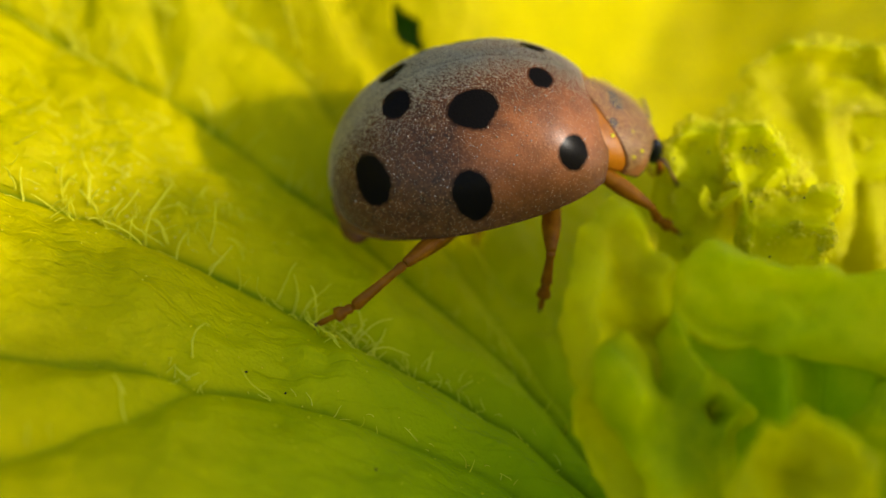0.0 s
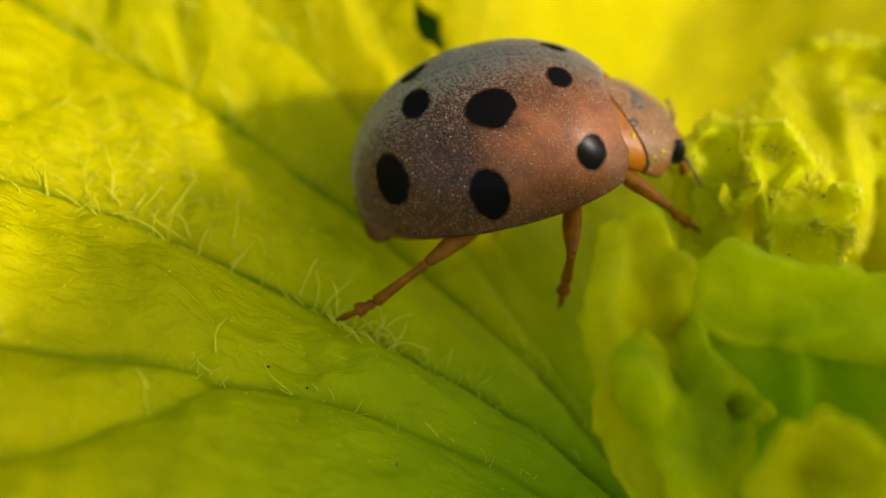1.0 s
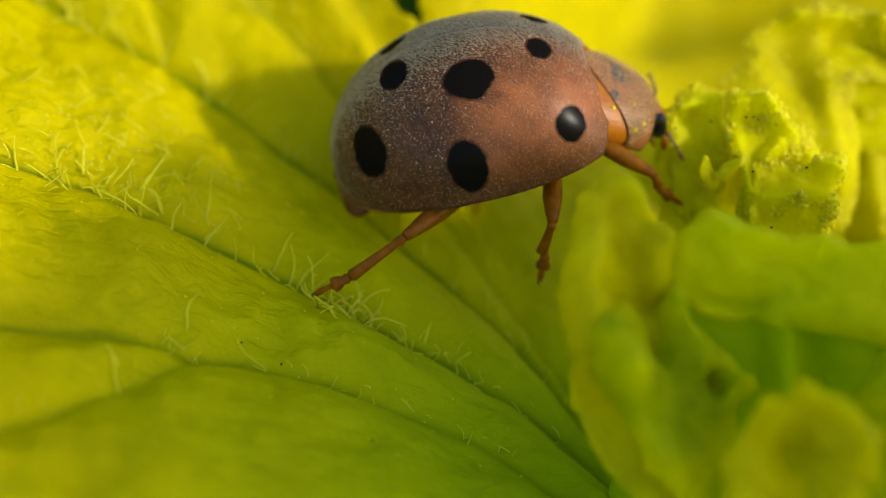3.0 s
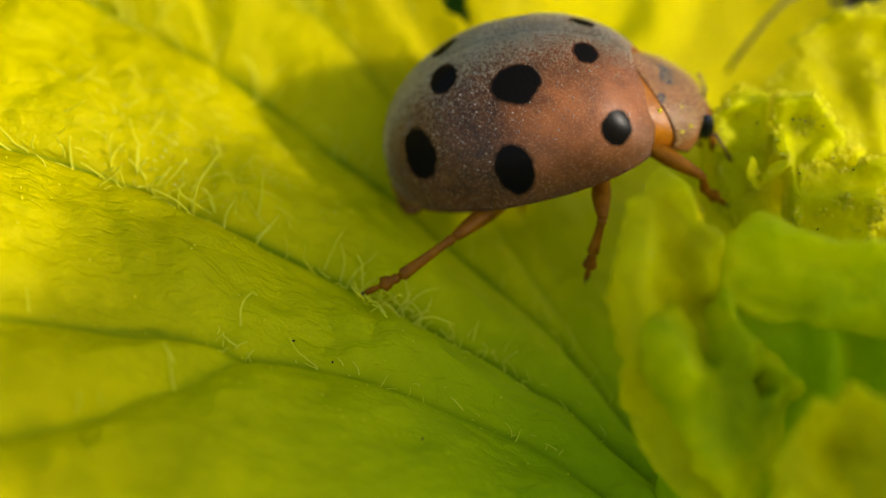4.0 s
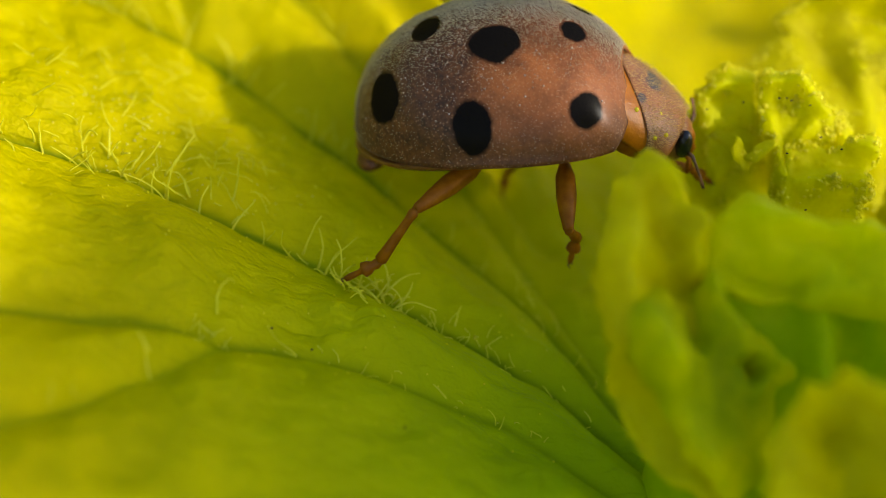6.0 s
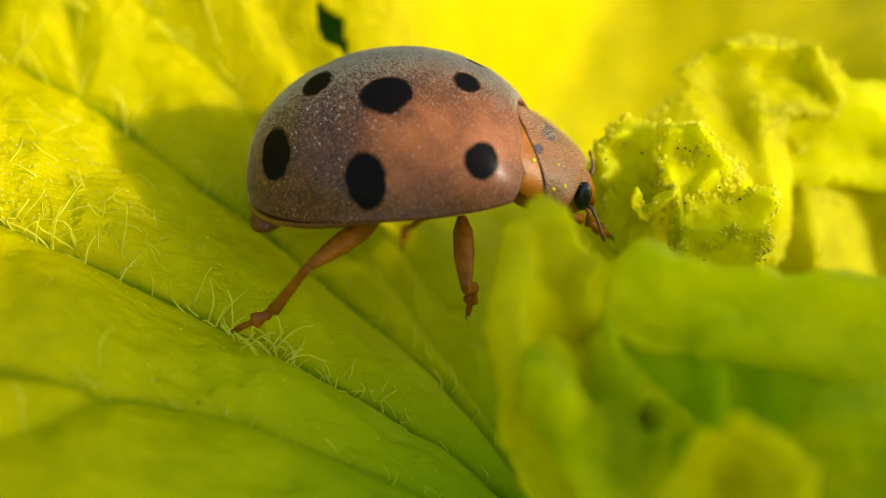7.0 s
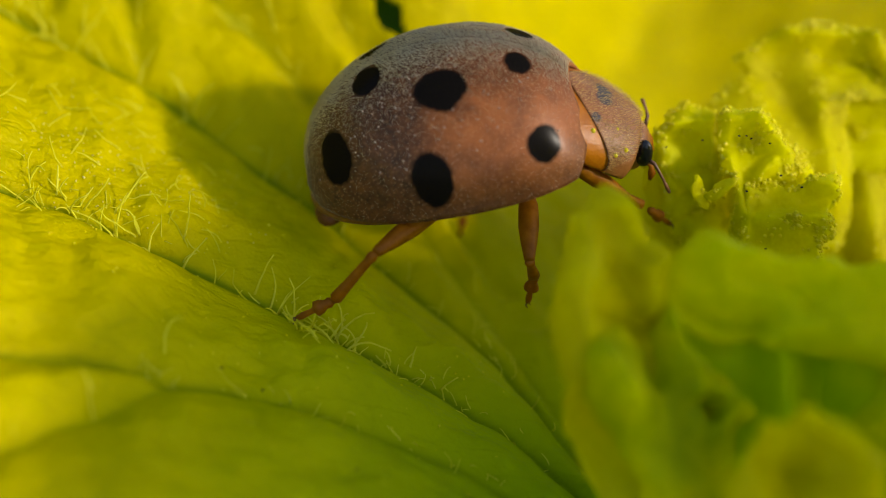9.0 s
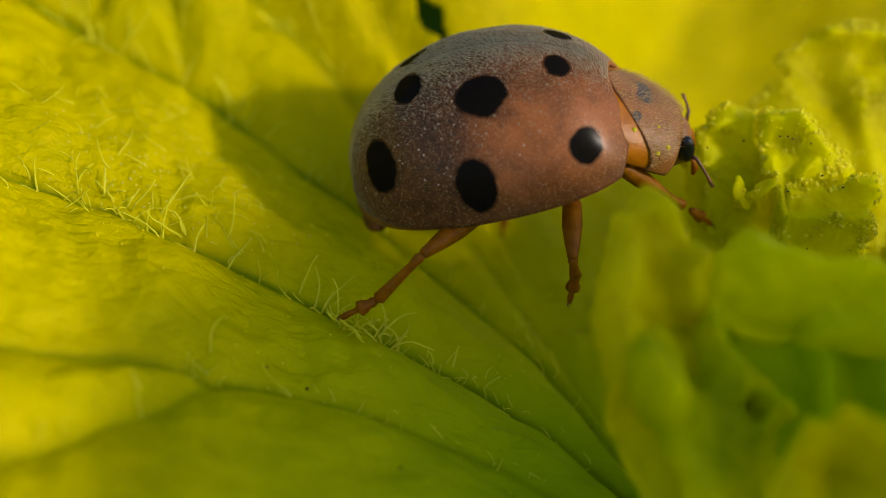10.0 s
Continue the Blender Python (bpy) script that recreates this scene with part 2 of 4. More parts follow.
def part(name, bm, material, parent, label="", smooth=True):
    """Links a bmesh, in millimetres, as one mesh object under a thing or a part."""
    for v in bm.verts:
        v.co *= MM
    me = bpy.data.meshes.new(name)
    bm.to_mesh(me)
    bm.free()
    me.materials.append(material)
    me.polygons.foreach_set("use_smooth", [smooth] * len(me.polygons))
    ob = new(name, me)
    ob.parent = parent
    return tagged(ob, label)


def piece(name, me, parent, label="", kind=""):
    ob = new(name, me)
    ob.parent = parent
    return tagged(ob, label, kind=kind)


def ellipsoid(centre, radii, turn=(0, 0, 0), level=3, shape=None):
    """A bmesh ball with the given half sizes; shape may move its points."""
    bm = bmesh.new()
    bmesh.ops.create_icosphere(bm, subdivisions=level, radius=1.0)
    rot = Euler([radians(a) for a in turn]).to_matrix()
    for v in bm.verts:
        p = shape(v.co.copy()) if shape else v.co
        v.co = rot @ Vector((p.x * radii[0], p.y * radii[1], p.z * radii[2])) + Vector(centre)
    return bm


def tube_data(points, radii, sides=8):
    """Verts and faces of a closed tube along points."""
    pts = [Vector(p) for p in points]
    verts, faces = [], []
    up = None
    for i, p in enumerate(pts):
        d = (pts[min(i + 1, len(pts) - 1)] - pts[max(i - 1, 0)]).normalized()
        if up is None:
            up = d.orthogonal().normalized()
        up = (up - d * up.dot(d)).normalized()
        side = d.cross(up)
        for k in range(sides):
            a = 2 * math.pi * k / sides
            verts.append(p + (up * math.cos(a) + side * math.sin(a)) * radii[i])
    for i in range(len(pts) - 1):
        for k in range(sides):
            a, b = i * sides + k, i * sides + (k + 1) % sides
            faces.append((a, b, b + sides, a + sides))
    faces.append(tuple(range(sides - 1, -1, -1)))
    faces.append(tuple(range((len(pts) - 1) * sides, len(pts) * sides)))
    return verts, faces


def tube(name, points, radii, material, parent, label="", sides=8):
    v, f = tube_data(points, radii, sides)
    return piece(name, mesh_of(name, v, f, material), parent, label)


class Pile:
    """Many small pieces in one mesh."""

    def __init__(self):
        self.verts, self.faces = [], []

    def add(self, verts, faces):
        n = len(self.verts)
        self.verts.extend(verts)
        self.faces.extend([tuple(i + n for i in f) for f in faces])


def fractal(x, y, seed=0, octaves=3):
    """Smooth noise over the plane, about -1 to 1."""
    rng = np.random.default_rng(seed)
    out, amp, total = np.zeros_like(x), 1.0, 0.0
    for o in range(octaves):
        for _ in range(5):
            a, ph = rng.uniform(0, 2 * np.pi, 2)
            k = 2.0**o * rng.uniform(0.7, 1.3)
            out += amp * np.sin(k * (x * np.cos(a) + y * np.sin(a)) + ph + 0.7 * np.sin(0.6 * k * (y * np.cos(a) - x * np.sin(a)) + 2 * ph))
        total += amp * 2.2
        amp *= 0.5
    return out / total


# ---- the petal ----
VEINS = [
    [(-13, -1.1), (-8.63, -0.95), (-7.54, -0.94), (-6.41, -1.06), (-5.25, -1.38), (-4.09, -1.58), (-2.92, -1.9), (-1.74, -2.29), (-0.57, -2.65), (0.6, -3.03), (1.3, -3.41), (2.45, -3.99), (6.0, -7.2)],
    [(-14, 7.0), (-9.84, 5.32), (-8.49, 4.74), (-7.17, 4.24), (-5.58, 3.66), (-4.51, 3.04), (-3.18, 2.14), (-1.89, 1.39), (-0.6, 0.29), (0.64, -0.62), (1.85, -1.66), (2.54, -2.58), (6.0, -7.0)],
    [(-12, -6.6), (-7.71, -5.52), (-6.77, -5.32), (-5.82, -5.01), (-4.81, -4.89), (-4.34, -4.99), (-3.47, -4.76), (-2.52, -4.66), (-1.65, -4.7), (-0.55, -4.8), (0.57, -4.98), (1.68, -5.31), (6.0, -8.0)],
    [(-5.6, 6.9), (-4.59, 5.73), (-2.97, 4.61), (-1.9, 3.67), (-0.31, 2.4), (0.85, 0.96), (1.82, -0.58), (2.62, -2.02), (4.5, -5.0)],
]
SIDE_VEINS = [
    [(-9.5, -9.6), (-6.8, -7.76), (-6.01, -6.9), (-5.16, -6.1), (-4.33, -5.03)],
    [(-6.6, 6.6), (-6.31, 5.51), (-6.06, 4.68), (-5.62, 3.2)],
    [(-8.5, 6.4), (-8.27, 5.38), (-8.04, 4.53), (-7.8, 4.0)],
    [(-2.3, 6.8), (-1.65, 5.56), (-1.11, 4.73), (0.6, 2.8), (2.0, 0.6)],
    [(7.2, 9.5), (7.54, 8.07), (7.8, 6.98), (7.3, 5.82)],
    [(4.6, 8.2), (4.81, 7.04), (5.08, 6.17), (5.65, 5.41)],
    [(-8.0, -12.0), (-4.0, -9.2), (0.0, -8.0), (4.0, -8.2)],
]
VEIN_DEPTH = [1.0, 0.9, 0.6, 0.4, 0.35, 0.2, 0.2, 0.12, 0.4, 0.3, 0.5]


def vein_distance(x, y, line):
    best = np.full(x.shape, 99.0)
    for (ax, ay), (bx, by) in zip(line, line[1:]):
        dx, dy = bx - ax, by - ay
        k = np.clip(((x - ax) * dx + (y - ay) * dy) / (dx * dx + dy * dy), 0, 1)
        best = np.minimum(best, np.hypot(x - ax - k * dx, y - ay - k * dy))
    return best


def smooth_line(line, steps=8):
    """The line drawn through its points as a soft curve."""
    pts = [np.array(p, float) for p in line]
    pts = [2 * pts[0] - pts[1], *pts, 2 * pts[-1] - pts[-2]]
    out = []
    for a, b, c, d in zip(pts, pts[1:], pts[2:], pts[3:]):
        for k in np.linspace(0, 1, steps, endpoint=False):
            out.append(0.5 * (2 * b + (c - a) * k + (2 * a - 5 * b + 4 * c - d) * k * k + (3 * b - a - 3 * c + d) * k**3))
    return [tuple(p) for p in (*out, pts[-2])]


VEINS = [smooth_line(v) for v in VEINS + SIDE_VEINS]


def petal_height(x, y):
    """The petal's height and how much of a vein it is there."""
    x, y = np.asarray(x, float), np.asarray(y, float)
    z = -0.39 * np.minimum(x, 7.0) + 0.06 * y - 0.72
    z = z + 0.012 * np.maximum(x - 5.0, 0) ** 2
    wall = 1.1 * (y - 2.6 * 0.5 * (x - 1.5 + np.sqrt((x - 1.5) ** 2 + 0.3))) - 2.8  # the petal bends up behind the beetle
    z = 0.5 * (z + wall + np.sqrt((z - wall) ** 2 + 0.8))
    z = z + 0.03 * np.maximum(-x - 12, 0) ** 2
    vein, near = np.zeros_like(z), np.full(z.shape, 99.0)
    wobble = 0.05 * fractal(2.5 * x, 2.5 * y, 5)
    for line, depth in zip(VEINS, VEIN_DEPTH):
        d = vein_distance(x, y, line) + wobble
        near = np.minimum(near, d / depth**0.3)
        z = z - 0.20 * depth * np.exp(-((d / 0.16) ** 2))
        vein = np.maximum(vein, depth * np.exp(-((d / 0.085) ** 2)))
    z = z + 0.42 * (1 - np.exp(-((near / 0.9) ** 2))) - 0.30
    quilt = np.clip(near / 0.6, 0, 1)
    z = z + quilt * (0.21 * fractal(1.7 * x, 1.5 * y, 1, 3) + 0.06 * np.abs(fractal(5 * x, 5 * y, 2, 3)))
    cross = np.abs(fractal(1.3 * x + 0.5 * y, 1.7 * y, 9, 2))
    vein = np.maximum(vein, 0.16 * np.exp(-((cross / 0.03) ** 2)))
    return z, np.clip(vein, 0, 1)


GRID_X, GRID_Y = np.arange(-14, 18, 0.08), np.arange(-13, 12, 0.08)
GRID_Z = petal_height(*np.meshgrid(GRID_X, GRID_Y))[0]


def ground(x, y):
    """The petal's height at one place."""
    i = min(max((x - GRID_X[0]) / 0.08, 0), len(GRID_X) - 2.001)
    j = min(max((y - GRID_Y[0]) / 0.08, 0), len(GRID_Y) - 2.001)
    a, b, f, g = int(i), int(j), i - int(i), j - int(j)
    z = GRID_Z[b : b + 2, a : a + 2]
    return float((1 - g) * ((1 - f) * z[0, 0] + f * z[0, 1]) + g * ((1 - f) * z[1, 0] + f * z[1, 1]))


def spread(lo, a, b, hi, fine, coarse):
    """Places along an axis: fine between a and b, coarser outside."""
    return np.concatenate([np.arange(lo, a, coarse), np.arange(a, b, fine), np.arange(b, hi + coarse, coarse)])


HOLE = [(-0.72, 5.46), (-0.62, 4.98), (-0.02, 4.62), (-0.02, 5.1), (-0.35, 5.3)]


def in_hole(x, y):
    inside = np.zeros(x.shape, bool)
    for (ax, ay), (bx, by) in zip(HOLE, HOLE[1:] + HOLE[:1]):
        inside ^= ((ay > y) != (by > y)) & (x < (bx - ax) * (y - ay) / (by - ay) + ax)
    return inside


def build_petal():
    xs, ys = spread(-26, -11.5, 5.0, 30, 0.08, 0.4), spread(-20, -10.0, 6.6, 34, 0.06, 0.4)
    gx, gy = np.meshgrid(xs, ys)
    gz, vein = petal_height(gx, gy)
    nx, ny = len(xs), len(ys)
    verts = np.stack([gx, gy, gz], -1).reshape(-1, 3)
    i = np.arange(nx * ny).reshape(ny, nx)
    faces = np.stack([i[:-1, :-1], i[:-1, 1:], i[1:, 1:], i[1:, :-1]], -1).reshape(-1, 4)
    mid = verts[faces].mean(1)
    far = np.hypot((mid[:, 0] - 2) / 26, (mid[:, 1] - 8) / 25.5) + 0.03 * np.sin(0.9 * mid[:, 0] + 0.6 * mid[:, 1])
    faces, mid = faces[far < 1], mid[far < 1]
    faces = faces[~in_hole(mid[:, 0] + 0.03 * np.sin(9 * mid[:, 1]), mid[:, 1] + 0.03 * np.sin(11 * mid[:, 0]))]
    me = mesh_of("petal", verts, faces.tolist(), PETAL)
    me.attributes.new("vein", "FLOAT", "POINT").data.foreach_set("value", vein.ravel().astype(np.float32))
    # green throat, spread wider so that its darker tint paints in shade
    throat = np.clip(1.2 - np.hypot((gx - 5.0) * 0.85, gy + 7.5) / 8.6, 0, 0.85)
    me.attributes.new("throat", "FLOAT", "POINT").data.foreach_set("value", throat.ravel().astype(np.float32))
    ob = tagged(new("petal", me), "bright yellow veined flower petal with fine curly hairs", "petal", kind="structure")
    mod = ob.modifiers.new("thickness", "SOLIDIFY")
    mod.thickness, mod.offset = 0.12 * MM, -1.0
    return ob


petal = build_petal()


def build_ground():
    """The garden floor under the flower, out to the horizon."""
    n = Nodes("garden_floor")
    base = n.ramp(n.noise(0.004, 5), (0.3, (0.08, 0.12, 0.025)), (0.55, (0.14, 0.19, 0.04)), (0.75, (0.2, 0.17, 0.09)))
    n.link(base, n.bsdf.inputs["Base Color"])
    n.set(Roughness=0.9)
    verts, faces, k = [], [], 41
    for j in range(k):
        for i in range(k):
            u, v = 2 * i / (k - 1) - 1, 2 * j / (k - 1) - 1
            x, y = 60000 * u * abs(u) ** 1.5, 60000 * v * abs(v) ** 1.5
            verts.append((x, y, -350 + 12 * math.sin(x / 90) * math.cos(y / 70)))
    for j in range(k - 1):
        for i in range(k - 1):
            a = j * k + i
            faces.append((a, a + 1, a + k + 1, a + k))
    tagged(new("ground", mesh_of("ground", verts, faces, n.mat)), "green and brown garden floor under the flower", "ground", kind="structure")


build_ground()


def build_shade_lobe():
    """Unseen lobe added towards the sun to shade the near part of the petal."""
    s = SUN_DIR
    e1 = Vector((-s.y, s.x, 0)).normalized()
    e2 = s.cross(e1)
    verts, faces = [], []
    nu, nv = 60, 110
    for j in range(nv):
        q = j / (nv - 1)
        low = 3.55 - 17.8 * q**1.3
        left = np.interp(-low, (-3.0, -2.5, -1.4, 2, 14), (-11.8, -11.9, -12.0, -12.0, -5.5)) + 0.35 * math.sin(19 * q + 2)
        right = np.interp(-low, (-3.0, -2.3, -1.35, -1.0, 0, 0.9, 2.0, 6, 14), (-1.3, -0.8, -0.2, 0.5, 1.0, 2.0, 2.8, 2.8, 0.8)) + 0.12 * math.sin(23 * q)
        for i in range(nu):
            p = i / (nu - 1)
            b = low + (0.22 * math.sin(11 * p + 1) + 0.12 * math.sin(23 * p)) * max(0.0, 1 - 6 * q)
            b += 0.55 * math.exp(-(((1 - p) * 10.1 - 1.0) / 1.2) ** 2) * max(0.0, 1 - 4 * q)
            rise = min(1.0, max(0.0, (0.78 - p) / 0.22))
            b += 0.85 * rise * rise * (3 - 2 * rise) * max(0.0, 1 - 5 * q)
            depth = 26 - 6 * q * q + 0.9 * (2 * p - 1) ** 2 + 0.25 * math.sin(12 * p + 4 * q)
            verts.append(s * depth + e1 * (left + (right - left) * p) + e2 * b)
    for j in range(nv - 1):
        for i in range(nu - 1):
            k = j * nu + i
            faces.append((k, k + 1, k + nu + 1, k + nu))
    me = mesh_of("shade_lobe", verts, faces, THIN_PETAL)
    ob = tagged(new("shade_lobe", me), "unseen upright yellow petal lobe added to cast shade", "petal", kind="structure")
    mod = ob.modifiers.new("thickness", "SOLIDIFY")
    mod.thickness = 0.12 * MM
    return ob


side_lobe = build_shade_lobe()


def build_leaf():
    verts, faces, n = [], [], 40
    for j in range(n):
        for i in range(n):
            u, v = 2 * i / (n - 1) - 1, 2 * j / (n - 1) - 1
            w = math.sqrt(max(0.0, 1 - v * v)) ** 0.8
            x, y = -1.2 + 2.4 * u * w, 5.6 + 3.2 * v
            verts.append((x, y, 1.1 * y - 4.6 + 0.4 * abs(u) * w + 0.12 * math.sin(2.4 * y + 3 * abs(u))))
    for j in range(n - 1):
        for i in range(n - 1):
            k = j * n + i
            faces.append((k, k + 1, k + n + 1, k + n))
    ob = tagged(new("leaf", mesh_of("leaf", verts, faces, LEAF)), "dark green leaf seen through the gap in the petal", "leaf")
    mod = ob.modifiers.new("thickness", "SOLIDIFY")
    mod.thickness = 0.3 * MM


build_leaf()


def build_petal_hairs():
    """Curly glassy hairs along the veins."""
    rng = random.Random(4)
    pile = Pile()

    def hair(x, y, length, lean, thick=0.018, curl=1.0, upright=1.0):
        z = ground(x, y) - 0.03
        p = Vector((x, y, z))
        d = Vector((math.cos(lean) * 0.6, math.sin(lean) * 0.6, upright)).normalized()
        bend = Vector((rng.uniform(-1, 1), rng.uniform(-1, 1), rng.uniform(-0.9, 0.3)))
        pts, radii = [p.copy()], [thick * 1.2]
        steps = 9
        for k in range(steps):
            if k % 2:
                d = (d + Vector((rng.gauss(0, 0.16), rng.gauss(0, 0.16), rng.gauss(0, 0.1)))).normalized()
            d = (d + bend * curl * (0.06 + 0.05 * k * rng.random())).normalized()
            p = p + d * (length / steps)
            p.z = max(p.z, ground(p.x, p.y) + 0.02)
            pts.append(p.copy())
            radii.append(thick * (1.0 - 0.45 * (k + 1) / steps))
        pile.add(*tube_data(pts, radii, 5))

    for line, count in zip(VEINS, (74, 56, 6, 40, 4, 10, 8, 6, 0, 0, 6)):
        for _ in range(count):
            k = rng.random() * (len(line) - 1.01)
            a, b = line[int(k)], line[int(k) + 1]
            f = k - int(k)
            x, y = a[0] + (b[0] - a[0]) * f + rng.gauss(0, 0.16), a[1] + (b[1] - a[1]) * f + rng.gauss(0.12, 0.16)
            if -11 < x < 4.5 and -10 < y < 6.4 and (x < -1.2 or rng.random() < 0.4):
                hair(x, y, rng.uniform(0.35, 1.15) if x < -2.5 else rng.uniform(0.2, 0.5), rng.uniform(0, 6.3), rng.uniform(0.017, 0.028), rng.choice((0.3, 0.5, 1.0)))
    for line, low, high in ((VEINS[0], -2.0, 3.2), (VEINS[1], -3.5, 2.6), (VEINS[2], -5.0, 2.5)):  # short bristles along the lower veins
        spots = [p for p in line if low < p[0] < high]
        for _ in range(26):
            a = rng.choice(spots)
            hair(a[0] + rng.gauss(0, 0.14), a[1] + rng.gauss(0.08, 0.1), rng.uniform(0.14, 0.36), rng.uniform(0, 6.3), 0.016, 0.5, 0.7)
    for _ in range(34):  # the tuft round the hind foot
        hair(rng.gauss(-1.75, 0.5), rng.gauss(-2.46, 0.15), rng.uniform(0.45, 1.0), rng.uniform(0, 6.3), 0.027)
    for _ in range(80):  # strays on the lit bulge
        hair(rng.uniform(-8.8, -3.6), rng.uniform(-1.7, 2.8), rng.uniform(0.25, 0.8), rng.uniform(0, 6.3), 0.013, 0.4, rng.choice((0.15, 0.3, 0.8)))
    piece("hairs", mesh_of("hairs", pile.verts, pile.faces, HAIR), petal, "pale curly glassy hairs along the veins", kind="stuff")


build_petal_hairs()


# ---- stamens ----
BALL = bmesh.new()
bmesh.ops.create_icosphere(BALL, subdivisions=1, radius=1.0)
BALL_VERTS, BALL_FACES = [v.co.copy() for v in BALL.verts], [tuple(v.index for v in f.verts) for f in BALL.faces]
BALL.free()


FACING = Matrix(((1, 0, 0), (0, 0.574, -0.819), (0, 0.819, 0.574)))  # a plate that leans back a little


def closed_curve(points, count):
    """Places along a soft closed curve through the points."""
    pts, out = [np.array(p, float) for p in points], []
    n = len(pts)
    for i in range(count):
        k = i * n / count
        j, f = int(k), k - int(k)
        a, b, c, d = (pts[(j + m) % n] for m in (-1, 0, 1, 2))
        out.append(0.5 * (2 * b + (c - a) * f + (2 * a - 5 * b + 4 * c - d) * f * f + (3 * b - a - 3 * c + d) * f**3))
    return out


def lobe(thing, name, centre, outline, turn, thick, ridges, material, seed, ruffle, dust=0, label=""):
    """A fleshy lobe: an outline filled from its middle, raised or sunk along ridges (from, to, width, height), closed at the back."""
    rings, spokes = (34, 150) if dust else (26, 110)
    rot = FACING @ Euler([radians(a) for a in turn]).to_matrix()
    centre, off = Vector(centre), Vector((seed * 2.1, seed * 0.7, 0))
    amp, freq = ruffle
    edge = closed_curve(outline, spokes)
    middle = sum(edge) / spokes
    flat = []
    for i in range(rings + 1):
        rho = i / rings
        for k, p in enumerate(edge):
            out = p - middle
            c = Vector((*p, 0)) + off
            r = rho * (1 + (0.16 * noise.noise(c * 1.5) + 0.13 * noise.noise(c * 3.2) + 0.05 * noise.noise(c * 7)) / np.hypot(*out))
            if dust:
                r += rho * 0.04 * noise.noise(c * 11.0) / np.hypot(*out)
            flat.append((*(middle + out * r), rho))
    flat = np.array(flat)
    u, v, rho = flat.T
    z = np.zeros(len(u))
    for ax, ay, bx, by, width, height in ridges:
        dx, dy = bx - ax, by - ay
        f = np.clip(((u - ax) * dx + (v - ay) * dy) / (dx * dx + dy * dy + 1e-9), 0, 1)
        z += height * np.exp(-(((u - ax - f * dx) ** 2 + (v - ay - f * dy) ** 2) / width**2))
    for i in range(len(u)):
        q = Vector((u[i], v[i], 0)) + off
        z[i] += amp * (noise.noise(q * freq) + 0.5 * noise.noise(q * freq * 2.3))
        if dust:
            fold = 1 - min(1.0, abs(noise.noise(q * 1.5 + off)) * 4)
            z[i] += amp * (0.32 * fold * rho[i] + 0.2 * noise.noise(q * 5) + 0.12 * noise.noise(q * 11) + 0.5 * rho[i] ** 6 * noise.noise(q * 4))
    body = thick * np.sqrt(np.maximum(0, 1 - rho**4))
    verts = []
    for w in (z + body, z - body):
        verts += [rot @ Vector(p) + centre for p in zip(u, v, w)]
    faces, back = [], len(u)
    for i in range(rings):
        for k in range(spokes):
            m = (k + 1) % spokes
            f = (i * spokes + k, (i + 1) * spokes + k, (i + 1) * spokes + m, i * spokes + m)
            faces.append(f)
            faces.append(tuple(x + back for x in f[::-1]))
    ob = piece(name, mesh_of(name, verts, faces, material), thing, label)
    if dust:
        rng, pile = random.Random(seed), Pile()
        face_on = rot @ Vector((0, 0, 1))
        for _ in range(dust):
            i = rng.randrange(back)
            q = Vector((u[i], v[i], 0)) + off
            if rng.random() > (0.9 if rho[i] > 0.9 else 0.35 * max(0.0, noise.noise(q * 1.7) * 2.2)):
                continue
            r = rng.choice((0.018, 0.026, 0.034, 0.05))
            p = verts[i] + face_on * r * 0.4 + Vector((rng.gauss(0, 0.025), rng.gauss(0, 0.025), rng.gauss(0, 0.025)))
            pile.add([p + x * r for x in BALL_VERTS], BALL_FACES)
        piece("pollen", mesh_of("pollen", pile.verts, pile.faces, POLLEN), ob, "moist yellow pollen grains", "stuff")
    return ob


def stamen(label, filaments, category="stamen"):
    """An empty flower part with its filaments: foot on the petal, top, radius."""
    thing = tagged(new(category), label, category, "inner parts of the flower")
    for (bx, by), top, radius in filaments:
        foot, top = Vector((bx, by, ground(bx, by) - 0.15)), Vector(top)
        pts = [foot.lerp(top, k / 5) + Vector((0.08 * math.sin(2.1 * k + bx), 0.08 * math.sin(1.7 * k), 0)) for k in range(6)]
        tube("filament", pts, [radius * (1.25 - 0.09 * k + 0.05 * math.sin(2.3 * k)) for k in range(6)], GREEN, thing, "smooth green filament", 18)
    return thing


front_stamen = stamen("crumpled yellow anther dusted with pollen before the beetle's mouth", [((6.6, 1.9), (6.9, 2.4, 0.2), 0.8)])
back_stamen = stamen("yellow-green anther with a pollen rim at the back of the flower", [((9.9, 5.2), (10.2, 5.2, 0.6), 1.2)])
low_stamen = stamen("pale green folded stigma lobes below the beetle", [((4.6, -5.6), (4.0, -7.0, 1.2), 0.7), ((7.4, -4.0), (7.4, -4.6, 1.6), 0.8)], "stigma")
nearest_stamen = stamen("rounded yellow-green stigma lobes close to the throat", [((6.2, -8.0), (6.3, -9.4, 0.8), 0.7), ((8.4, -7.4), (8.6, -8.4, 0.8), 0.6)], "stigma")
